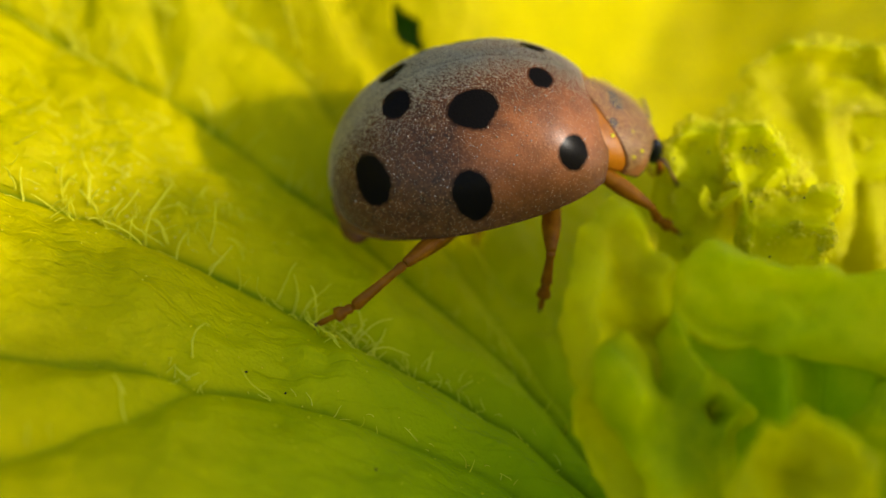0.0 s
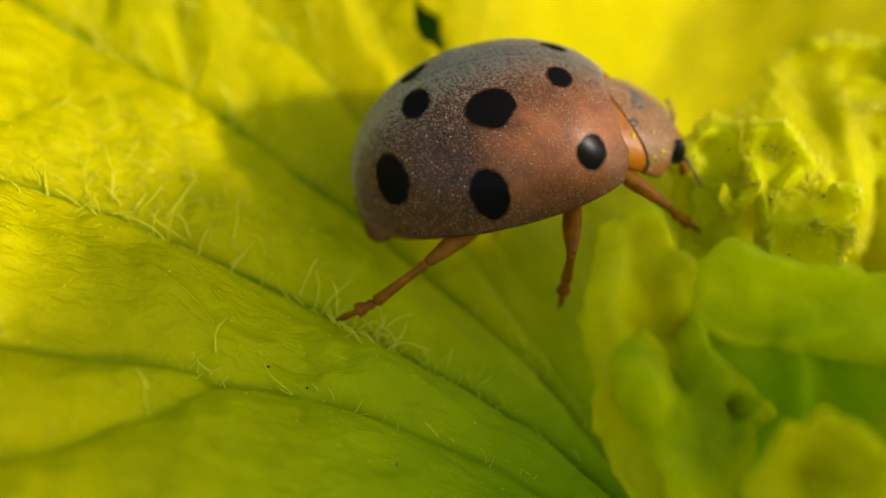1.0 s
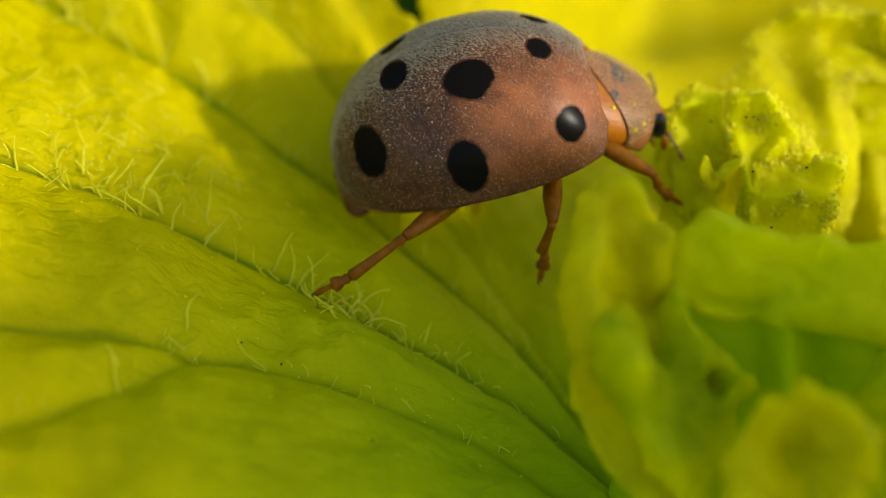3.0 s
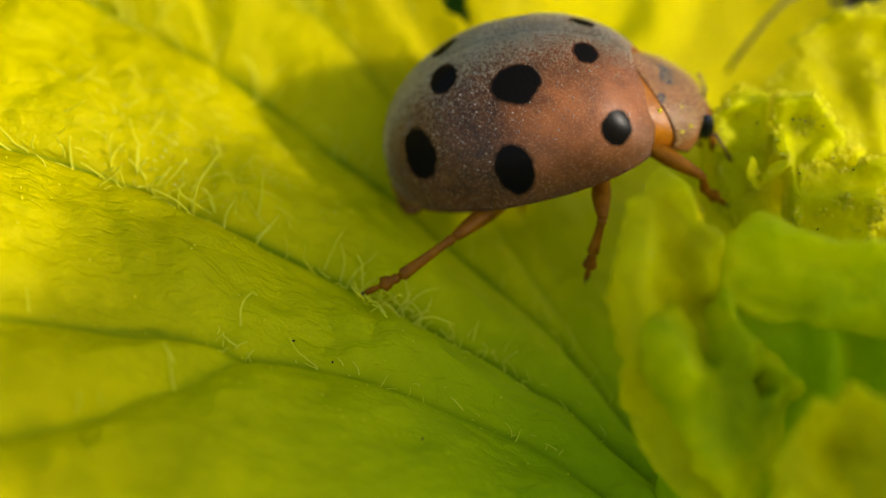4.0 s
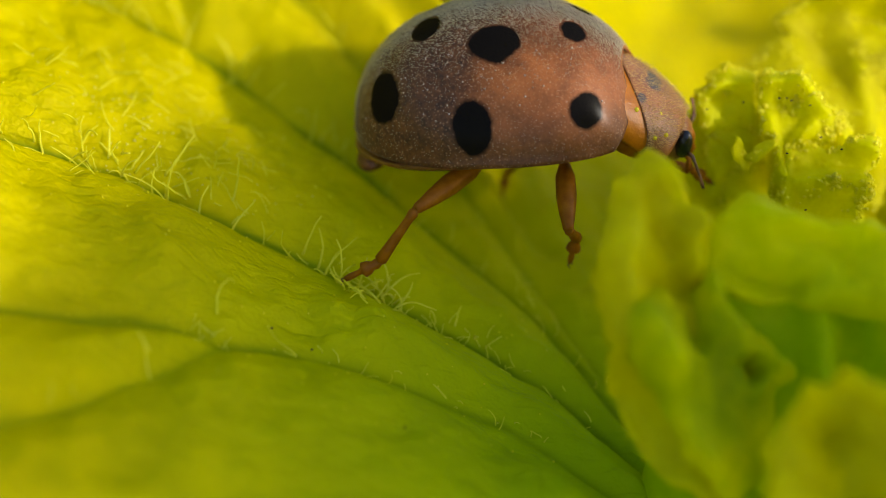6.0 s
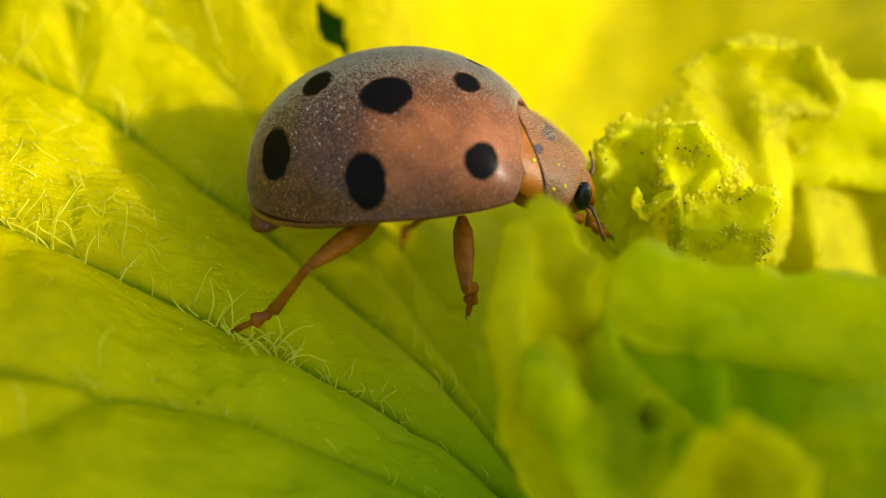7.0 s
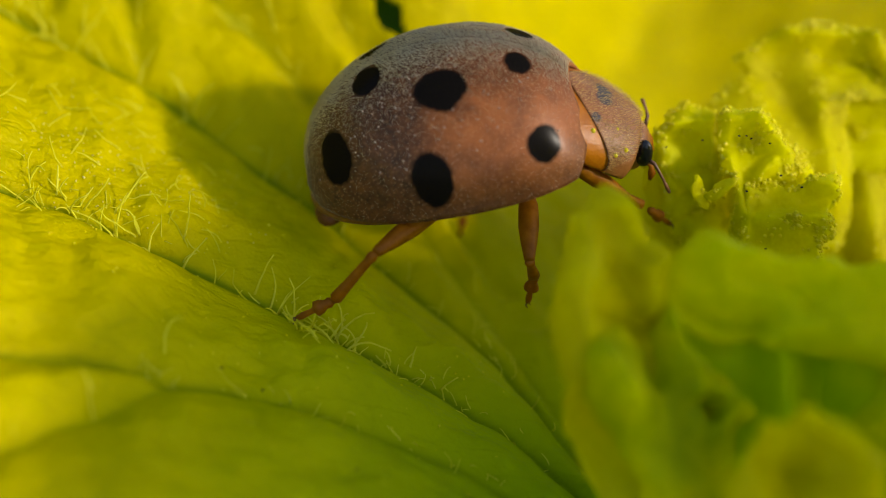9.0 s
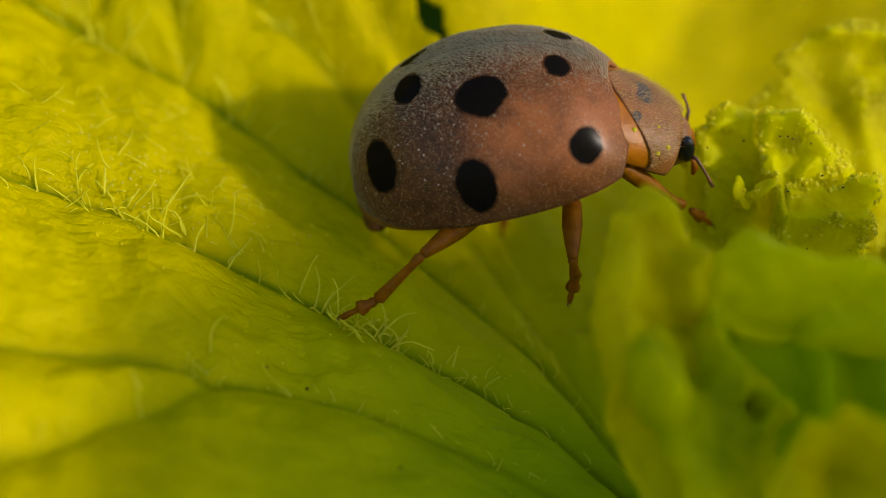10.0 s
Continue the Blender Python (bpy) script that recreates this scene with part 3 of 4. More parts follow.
lobe(low_stamen, "lobe_sheet", (3.78, -6.02, 1.55), [(-1.07, 2.22), (-0.97, 2.58), (-0.7, 2.79), (-0.4, 3.08), (-0.07, 3.02), (0.17, 2.71), (0.34, 2.31), (0.68, 1.92), (0.79, 1.51), (0.83, 1.0), (0.89, 0.39), (1.13, -0.33), (1.46, -0.94), (1.46, -1.76), (1.34, -2.47), (0.83, -3.08), (0.01, -2.78), (-0.56, -2.06), (-0.91, -1.35), (-1.21, -0.53), (-1.42, 0.29), (-1.46, 1.0), (-1.3, 1.71)],
     (-6, 8, 0), 0.3, [(-1.01, 1.41, -1.01, -0.22, 0.61, 1.0), (0.01, 2.79, 0.62, 1.84, 0.22, 0.42), (-0.81, 2.43, -0.81, 1.92, 0.35, 0.3), (-0.6, 0.9, 0.62, 0.69, 0.24, -0.35), (-0.3, 1.61, 0.01, 1.41, 0.31, -0.25), (-0.91, -0.84, -0.19, -2.27, 0.35, -0.5), (0.32, 1.61, 0.47, 1.0, 0.22, 0.25)], DULL, 41, (0.2, 1.1), 0, "dull olive folded stigma lobe behind a paler one")
lobe(low_stamen, "forked_lobe", (4.31, -6.91, 0.99), [(-1.55, 1.17), (-1.43, 1.51), (-1.09, 1.69), (-0.7, 1.67), (-0.4, 1.45), (-0.1, 1.51), (0.06, 1.86), (0.25, 2.05), (0.42, 1.67), (0.64, 1.19), (0.99, 1.02), (1.23, 0.73), (1.27, 0.45), (1.45, 0.39), (1.59, 0.24), (1.49, 0.01), (1.29, -0.44), (1.13, -1.14), (0.84, -1.75), (0.22, -2.05), (-0.32, -1.44), (-0.68, -0.64), (-1.09, -0.09), (-1.43, 0.37), (-1.59, 0.77)],
     (-8, 6, 0), 0.26, [(-1.23, 1.17, -0.95, 0.47, 0.46, 1.15), (-0.95, 0.47, 0.02, -1.44, 0.56, 0.8), (-0.18, 1.57, -0.1, 0.77, 0.24, -0.35), (0.27, 1.83, 0.62, 0.97, 0.2, 0.3), (0.92, 0.3, 0.93, 0.25, 0.15, -1.1), (1.15, 0.51, 1.45, 0.22, 0.15, 0.2), (0.99, -0.04, 1.23, 0.37, 0.14, 0.22), (0.62, 0.57, 0.72, 0.67, 0.2, 0.15)], FILAMENT, 43, (0.13, 1.5), 0, "pale green forked stigma lobe with a small hole near its edge")
lobe(low_stamen, "fold", (7.39, -5.4, 2.35), [(-3.07, 0.58), (-2.71, 0.91), (-2.36, 1.2), (-2.07, 1.36), (-1.84, 1.2), (-1.43, 0.97), (-1.0, 0.93), (-0.51, 0.69), (0.0, 0.83), (0.51, 0.67), (1.33, 0.79), (2.56, 0.48), (3.07, -0.44), (2.36, -1.36), (1.33, -1.26), (0.31, -0.95), (-0.51, -0.85), (-1.43, -0.65), (-2.36, -0.54), (-2.97, -0.03)],
     (-18, -4, 0), 0.26, [(-2.61, 0.89, -1.33, 0.75, 0.27, 0.34), (-1.33, 0.75, -0.31, 0.58, 0.25, 0.3), (-0.31, 0.58, 2.36, 0.38, 0.35, 0.3), (-2.41, -0.03, -1.43, -0.34, 0.23, -0.3), (-0.92, -0.03, -0.51, -0.44, 0.31, 0.22), (0.31, -0.13, 0.72, -0.65, 0.35, 0.2), (-2.05, 1.2, -1.74, 0.17, 0.25, 0.25)], PALE_FLESH, 45, (0.2, 1.3), 0, "broad pale green fold of the stigma")
lobe(low_stamen, "column", (7.51, -6.23, 0.29), [(-3.13, 2.11), (-1.77, 2.27), (-0.21, 2.27), (1.56, 2.22), (3.02, 1.9), (3.23, 0.03), (2.81, -1.85), (0.31, -2.27), (-1.77, -2.06), (-2.92, -0.91), (-3.23, 0.65)],
     (-4, 0, 0), 0.3, [(-1.09, 2.11, -0.73, -1.43, 0.31, 0.6), (0.52, 2.11, 0.63, -1.43, 0.48, 0.5), (1.77, 2.11, 1.77, -1.43, 0.42, 0.3), (-0.21, 1.9, -0.1, -1.43, 0.27, -0.1)], GREEN, 47, (0.12, 1.0), 0, "bright green ribbed column of the flower")
lobe(nearest_stamen, "rounded_lobe", (6.17, -9.24, 1.71), [(-1.23, -0.04), (-0.99, 0.5), (-0.75, 0.7), (-0.62, 0.98), (-0.25, 1.09), (0.01, 1.33), (0.27, 1.18), (0.56, 1.12), (0.78, 0.9), (1.12, 0.77), (1.23, 0.37), (1.12, -0.31), (0.93, -0.87), (0.19, -1.33), (-0.73, -1.24), (-1.19, -0.68)],
     (-18, -4, 0), 0.36, [(-0.91, 0.47, -0.64, 0.84, 0.18, 0.3), (-0.64, 0.84, 0.1, 1.09, 0.2, 0.34), (0.1, 1.09, 0.75, 0.75, 0.18, 0.34), (0.75, 0.75, 1.02, 0.15, 0.2, 0.3), (0.01, 0.15, 0.19, -0.68, 0.46, -0.8), (-0.45, 0.52, -0.27, 0.33, 0.22, -0.3)], DULL, 61, (0.24, 1.5), 0, "rounded yellow-green lobe with a sunken middle")
lobe(nearest_stamen, "side_lobe", (8.68, -8.15, 1.05), [(-1.41, 0.73), (-0.82, 1.31), (-0.05, 1.6), (0.82, 1.41), (1.41, 0.53), (1.31, -0.92), (-0.05, -1.6), (-1.02, -1.21), (-1.41, -0.24)],
     (-10, -14, 0), 0.45, [(-0.82, 0.92, 0.53, 1.11, 0.39, 0.4), (-0.44, -0.15, 0.05, -1.11, 0.58, -0.4)], FILAMENT, 63, (0.2, 1.3), 0, "")
lobe(front_stamen, "anther_plate", (5.89, 0.6, 1.29), [(-0.64, 0.82), (-0.44, 1.09), (-0.29, 1.31), (-0.02, 1.38), (0.22, 1.48), (0.56, 1.38), (0.64, 1.14), (0.69, 0.82), (0.66, 0.23), (0.54, -0.38), (0.42, -1.11), (0.02, -1.48), (-0.47, -1.36), (-0.69, -0.75), (-0.56, 0.11)],
     (-4, 14, 4), 0.26, [(-0.34, 1.03, 0.51, 1.15, 0.17, 0.3), (-0.16, 0.6, -0.04, -0.87, 0.34, -0.12), (0.42, 0.97, 0.49, -0.38, 0.15, 0.22)], ANTHER, 3, (0.15, 1.3), 2600, "crumpled yellow anther flap with a grainy rim")
lobe(front_stamen, "anther_plate", (7.23, -0.05, 1.63), [(-0.84, 1.01), (-0.72, 1.27), (-0.48, 1.42), (-0.12, 1.39), (0.17, 1.27), (0.36, 1.03), (0.5, 0.77), (0.77, 0.5), (0.84, 0.26), (0.65, 0.02), (0.26, -0.14), (-0.02, -0.46), (-0.22, -1.03), (-0.38, -1.42), (-0.6, -1.15), (-0.53, -0.55), (-0.6, -0.07), (-0.82, 0.29)],
     (-6, -6, 0), 0.24, [(-0.6, 1.13, 0.0, 1.22, 0.17, 0.32), (0.0, 1.22, 0.5, 0.53, 0.17, 0.3), (-0.24, 0.53, -0.06, 0.41, 0.31, -0.16), (-0.65, 0.41, -0.38, -0.79, 0.16, 0.4), (0.24, 0.29, 0.0, -0.01, 0.14, 0.3)], ANTHER, 5, (0.17, 1.3), 3600, "arched crumpled anther flap dusted with pollen")
lobe(front_stamen, "anther_plate", (7.73, -1.03, 0.92), [(-0.97, 0.68), (-0.83, 0.98), (-0.57, 1.13), (-0.14, 0.98), (0.24, 1.08), (0.57, 1.2), (0.88, 1.1), (0.97, 0.79), (0.9, 0.34), (0.92, -0.01), (0.73, -0.34), (0.57, -0.68), (0.24, -1.08), (-0.36, -1.2), (-0.81, -0.6), (-0.97, 0.11)],
     (-8, -8, -2), 0.26, [(-0.83, 0.82, -0.89, -0.25, 0.12, 0.25), (0.47, 1.05, 0.88, 0.91, 0.17, 0.28), (-0.53, 0.23, 0.77, 0.32, 0.19, 0.28), (-0.24, 0.7, 0.36, 0.64, 0.24, -0.15), (0.73, 0.11, 0.47, -0.72, 0.17, 0.2), (-0.36, -0.37, 0.0, -0.6, 0.31, -0.2)], ANTHER, 8, (0.14, 1.4), 3600, "curled lower anther flap with wet pollen grains")
lobe(front_stamen, "anther_plate", (8.02, 0.47, 1.51), [(-0.41, 0.23), (-0.07, 0.52), (0.27, 0.35), (0.41, -0.01), (0.29, -0.4), (-0.07, -0.52), (-0.39, -0.3)],
     (-4, -12, 0), 0.2, [(-0.07, 0.35, 0.23, -0.13, 0.15, 0.25)], ANTHER, 11, (0.12, 1.6), 700, "")
lobe(front_stamen, "anther_back", (6.93, 0.07, 0.22), [(-1.79, 1.54), (-1.48, 2.01), (-0.62, 2.16), (0.37, 2.08), (1.11, 1.54), (1.6, 0.92), (1.87, 0.06), (1.73, -1.66), (0.25, -2.16), (-1.11, -1.91), (-1.7, -0.92), (-1.87, 0.31)],
     (-6, 0, 0), 0.3, [(-0.05, 1.05, -0.02, 0.06, 0.25, -0.4), (-1.36, 1.17, -0.62, 1.05, 0.37, 0.3), (-1.05, 0.06, -0.37, -0.31, 0.32, 0.25)], ANTHER, 14, (0.15, 0.9), 300, "shaded olive inner side of the anther")
lobe(front_stamen, "anther_flake", (6.0, -0.5, 1.65), [(-0.21, 0.13), (-0.17, 0.32), (-0.02, 0.2), (0.09, -0.06), (0.21, -0.23), (0.0, -0.32), (-0.17, -0.15)],
     (8, 36, 10), 0.05, [], ANTHER, 19, (0.05, 2.0), 30, "thin pale flake")
lobe(front_stamen, "anther_flake", (6.29, -0.59, 1.7), [(-0.28, -0.28), (-0.17, -0.02), (0.05, 0.17), (0.28, 0.28), (0.19, 0.02), (0.0, -0.19)],
     (0, -34, -20), 0.05, [], ANTHER, 20, (0.05, 2.0), 30, "thin pale flake")
lobe(back_stamen, "anther_hood", (8.8, 2.18, 1.18), [(-1.54, 1.87), (-1.21, 2.18), (-0.52, 2.46), (0.04, 2.7), (0.45, 2.66), (0.87, 2.61), (1.38, 2.43), (1.83, 2.25), (2.11, 1.9), (2.23, 1.41), (2.08, 1.0), (1.8, 0.9), (1.31, 1.05), (0.97, 1.0), (0.88, 0.36), (0.96, -0.66), (0.75, -2.06), (-0.22, -2.7), (-1.24, -2.32), (-1.88, -1.17), (-2.23, -0.15), (-2.21, 0.62), (-1.88, 1.13), (-1.37, 1.51)],
     (-8, 4, 0), 0.22, [(-1.37, 2.0, -0.47, 2.33, 0.18, 0.22), (-0.47, 2.33, 1.44, 2.28, 0.2, 0.34), (1.44, 2.28, 2.03, 1.26, 0.18, 0.34), (0.55, 1.83, 1.57, 1.64, 0.28, -0.34), (-0.73, 1.51, -0.47, 0.75, 0.51, -0.3), (-1.11, 0.11, -0.22, -0.79, 0.64, 0.3), (0.17, 0.62, 0.42, -1.42, 0.26, 0.25)], DULL, 33, (0.1, 0.9), 5200, "yellow-green anther hood with a thick rim of pollen")
lobe(back_stamen, "anther_plate", (11.44, 1.9, -0.55), [(-1.8, 1.21), (-1.72, 2.0), (-1.49, 2.45), (-1.03, 2.7), (-0.31, 2.62), (0.86, 2.13), (1.78, 1.21), (1.91, -1.14), (0.99, -2.7), (-0.84, -2.7), (-1.62, -1.66), (-1.91, -0.09)],
     (-6, -4, 4), 0.3, [(-1.46, 2.26, -0.84, 2.57, 0.21, 0.35), (-1.23, 1.74, -1.03, -1.14, 0.39, 0.25), (-0.05, 2.0, 0.47, -1.14, 0.52, -0.35), (0.99, 1.21, 1.25, -1.4, 0.39, 0.25)], DULL, 27, (0.09, 0.8), 500, "pale lit anther wall at the back")
lobe(back_stamen, "anther_plate", (10.98, 3.08, 1.29), [(-2.73, 0.59), (-2.21, 1.24), (-1.17, 1.37), (0.39, 1.24), (2.21, 0.85), (2.73, -0.2), (2.21, -1.37), (0.13, -1.37), (-1.43, -1.24), (-2.47, -0.59)],
     (-10, 0, 0), 0.3, [(-1.82, 0.72, 0.78, 0.46, 0.39, 0.3), (-1.43, -0.33, 0.65, -0.46, 0.39, -0.3)], ANTHER, 35, (0.09, 0.8), 300, "")


def build_specks():
    """Loose pollen on the petal and tiny dark crumbs on the anthers."""
    rng = random.Random(21)
    pile = Pile()
    for _ in range(240):
        x, y = rng.uniform(-9.5, 2.0), rng.uniform(-6.5, 4.5)
        r = rng.uniform(0.012, 0.03)
        c = Vector((x, y, ground(x, y) + r * 0.6))
        pile.add([c + v * r for v in BALL_VERTS], BALL_FACES)
    piece("pollen", mesh_of("pollen", pile.verts, pile.faces, POLLEN), petal, "loose pollen grains on the petal", "stuff")
    pile = Pile()
    for _ in range(420):
        x, y = rng.triangular(-8.8, -2.6, -5.2), rng.triangular(-1.7, 2.9, 0.2)
        r = rng.choice((0.008, 0.01, 0.014, 0.022))
        c = Vector((x, y, ground(x, y) + r * 0.4))
        pile.add([c + v * r for v in BALL_VERTS], BALL_FACES)
    piece("dew", mesh_of("dew", pile.verts, pile.faces, DEW), petal, "tiny shining droplets on the sunlit bulge", "stuff")
    for x, y, z in ((6.05, 0.24, 2.36), (6.71, -0.06, 2.64), (6.86, -0.06, 2.64), (6.95, -0.1, 2.6), (5.31, 0.17, 2.24), (6.68, -1.37, 2.16), (7.76, -1.34, 2.23), (7.05, -2.02, 1.24), (7.33, -0.15, 2.52), (8.66, 2.86, 3.03), (8.85, 2.79, 2.92), (7.5, -0.7, 2.1)):
        bm = ellipsoid((x, y, z), (0.032, 0.022, 0.02), (0, rng.uniform(-40, 40), 0), 1)
        part("crumb", bm, EYE, front_stamen, "tiny dark crumb")
    for x, y in ((-3.44, -4.26), (-2.68, -4.48), (-0.89, -6.16)):
        part("crumb", ellipsoid((x, y, ground(x, y) + 0.02), (0.035, 0.025, 0.022), (0, 0, rng.uniform(0, 90)), 1), EYE, petal, "tiny dark crumb")


build_specks()

# ---- the ladybird ----
A, B, C = 3.05, 2.42, 2.63  # half length, half width and height of the wing cases
ladybird = tagged(new("ladybird"), "orange-brown downy ladybird with black spots on a petal", "ladybird")


def shell_point(theta, phi, scale=1.0):
    """theta: from the front (0) to the rear; phi: from the seam (0) to the rim."""
    st = math.sin(theta)
    r = scale * (1 - 0.004 * math.exp(-((phi / 0.025) ** 2)))
    if phi > 1.47:
        r *= 1 + 2.5 * (phi - 1.47) ** 2
    low = math.sin(phi) ** 6  # the rim is broader in front and rises to the rear
    power = 0.83 + 0.1 * low if theta > math.pi / 2 else 0.85 - 0.3 * low
    x = A * math.cos(theta) * scale
    return Vector((x, B * r * st**power * math.sin(phi), C * r * st**(power + 0.05) * math.cos(phi) + low * (0.1 - 0.085 * x - 0.03 * max(0.0, x))))


def on_spot(p):
    return any(((p.x - c[0]) / a) ** 2 + ((p.y - c[1]) / b) ** 2 + ((p.z - c[2]) / b) ** 2 < 1.12 for c, (a, b) in SPOTS)


def build_shell():
    nt, nf = 84, 46
    for sign in (-1, 1):
        bm = bmesh.new()
        rows = []
        for i in range(nt):
            row = []
            for j in range(nf):
                phi = 0.004 + (1.57 - 0.004) * j / (nf - 1)
                first = 0.42 - 0.14 * math.sin(phi) ** 2 + 0.28 * max(0.0, (phi - 1.05) / 0.52) ** 2
                theta = first + (math.pi - 0.02 - first) * i / (nt - 1)
                p = shell_point(theta, phi)
                row.append(bm.verts.new((p.x, sign * p.y, p.z)))
            rows.append(row)
        for i in range(nt - 1):
            for j in range(nf - 1):
                f = [rows[i][j], rows[i + 1][j], rows[i + 1][j + 1], rows[i][j + 1]]
                bm.faces.new(f if sign < 0 else f[::-1])
        bm.normal_update()
        bm.faces.ensure_lookup_table()
        if bm.faces[10].normal.z < 0:
            bmesh.ops.reverse_faces(bm, faces=bm.faces[:])
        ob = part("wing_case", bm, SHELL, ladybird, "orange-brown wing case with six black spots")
        mod = ob.modifiers.new("thickness", "SOLIDIFY")
        mod.thickness, mod.offset = 0.05 * MM, -1.0
        rng = random.Random(11 + sign)
        pile = Pile()
        for _ in range(42000):
            theta, phi = math.acos(rng.uniform(-0.995, 0.91)), 0.01 + 1.55 * rng.random() ** 1.25
            p = shell_point(theta, phi)
            n = Vector((p.x / A**2, p.y / B**2, p.z / C**2)).normalized()
            if on_spot(p):
                continue
            p.y, n.y = p.y * sign, n.y * sign
            back = (Vector((-1, rng.gauss(0, 0.3), rng.gauss(0, 0.3))) - n * Vector((-1, 0, 0)).dot(n)).normalized()
            d = (back + n * rng.uniform(0.3, 1.2)).normalized()
            side = d.cross(n).normalized() * (0.006 - 0.0047 * min(1.0, phi / 0.45)) * rng.choice((0.7, 1, 1, 1.3, 1.8, 2.4))
            if rng.random() < 0.1 + 0.6 * min(1.0, phi / 0.7) + 0.22 * min(1.0, max(0.0, phi - 0.7) / 0.3):
                continue
            tip = p + d * rng.uniform(0.02, 0.12 - 0.088 * min(1.0, phi / 0.7))
            pile.add([p + side, p - side, p + n * 0.006, tip], [(0, 1, 3), (1, 2, 3), (2, 0, 3)])
        piece("down", mesh_of("down", pile.verts, pile.faces, PALE_HAIR), ob, "short silvery down", "stuff")
        # glints of light on the case, added as tiny glossy beads
        pile = Pile()
        for _ in range(420):
            theta, phi = math.acos(rng.triangular(-0.9, 0.85, 0.1)), rng.triangular(0.05, 1.25, 0.45)
            p = shell_point(theta, phi, 1.002)
            if on_spot(p):
                continue
            p.y *= sign
            r = rng.choice((0.008, 0.01, 0.013, 0.016, 0.022))
            pile.add([p + v * r for v in BALL_VERTS], BALL_FACES)
        piece("glint_beads", mesh_of("glint_beads", pile.verts, pile.faces, GLINT_BEAD), ob, "scattered tiny glossy beads for the glints", "stuff")


build_shell()


def lower_half(p):
    return Vector((p.x, p.y, min(p.z, 0.15)))


part("abdomen", ellipsoid((-0.22, 0, 0.02), (2.96, 2.15, 0.38), level=4, shape=lower_half), BELLY, ladybird, "brown underside")
part("tail_plate", ellipsoid((-2.7, -0.1, -0.26), (0.5, 1.0, 0.3), (0, -12, 0), 3), TAIL, ladybird, "orange-brown tip of the hind body")


def build_saddle(name, material, label, retract, shrink, last):
    """A saddle that slopes down from the wing cases to the head; retract: how far its rear edge lies forward at the sides."""
    bm = bmesh.new()
    top_a, top_b = Vector((2.68, 0, 1.15)), Vector((3.86, 0, -0.36))
    d = (top_b - top_a).normalized()
    up = Vector((-d.z, 0, d.x))
    ns, nf, rows = 26, 44, []
    for i in range(ns):
        s = i / (ns - 1) * last
        row = []
        for j in range(nf):
            phi = radians(-98 + 196 * j / (nf - 1))
            back = math.sin(phi) ** 2
            q = s + (1 - s) * retract * abs(math.sin(phi)) ** 1.2
            width = 1.52 - 0.5 * q**2.2
            arch = 0.06 * math.sin(math.pi * s)
            lift = 0.78 - 0.05 * q
            rim = shrink * (1 - 0.05 * max(0.0, (s - 0.88) / 0.12) ** 2)
            c = top_a.lerp(top_b, q) - up * lift
            p = c + up * (lift + arch) * rim * math.cos(phi) + Vector((0, width * rim * math.sin(phi), 0))
            row.append(bm.verts.new(p + d * 0.12 * back * s))
        rows.append(row)
    for a, b in zip(rows, rows[1:]):
        for j in range(nf - 1):
            bm.faces.new((a[j], a[j + 1], b[j + 1], b[j]))
    bmesh.ops.recalc_face_normals(bm, faces=bm.faces[:])
    bm.faces.ensure_lookup_table()
    bm.normal_update()
    if bm.faces[nf * 5 + nf // 2].normal.z < 0:
        bmesh.ops.reverse_faces(bm, faces=bm.faces[:])
    ob = part(name, bm, material, ladybird, label)
    mod = ob.modifiers.new("thickness", "SOLIDIFY")
    mod.thickness, mod.offset = 0.07 * MM, -1.0


build_saddle("pronotum", PRONOTUM, "orange downy pronotum with small dark marks", 0.8, 1.0, 1.0)
build_saddle("collar", ORANGE, "bright orange collar behind the pronotum", 0.12, 0.93, 0.8)
head = part("head", ellipsoid((3.48, 0, -0.84), (0.4, 0.62, 0.5), (0, 35, 0), 4), PRONOTUM, ladybird, "small orange head bent down to the pollen")
for sign in (-1, 1):
    part("eye", ellipsoid((3.76, -0.55, -0.78) if sign < 0 else (3.6, 0.5, -1.08), (0.18, 0.14, 0.32), (0, 20, sign * 10), 3), EYE, head, "glossy black eye")
    base = Vector((3.8, sign * 0.5, -0.85 if sign > 0 else -1.02))
    if sign > 0:
        pts = [base, (3.9, 0.68, -0.72), (3.9, 0.78, -0.62), (3.89, 0.84, -0.54), (3.88, 0.88, -0.48), (3.87, 0.91, -0.42)]
    else:
        pts = [base, base + Vector((0.1, -0.08, -0.04)), base + Vector((0.15, -0.12, -0.24)), base + Vector((0.19, -0.15, -0.46)), base + Vector((0.21, -0.17, -0.62)), base + Vector((0.23, -0.18, -0.74))]
    tube("antenna", pts, [0.05, 0.042, 0.03, 0.03, 0.045, 0.032], FEELER, head, "short brown antenna with a thicker tip")
    base = Vector((3.7, sign * 0.36, -1.02))
    tube("palp", [base, base + Vector((0.1, sign * 0.06, -0.18)), base + Vector((0.08, sign * 0.08, -0.34)), base + Vector((0.0, sign * 0.1, -0.46))], [0.06, 0.05, 0.085, 0.04], LEG, head)
part("mouthparts", ellipsoid((3.75, 0, -0.88), (0.2, 0.34, 0.2), level=3), LEG, head, "orange-brown mouthparts")


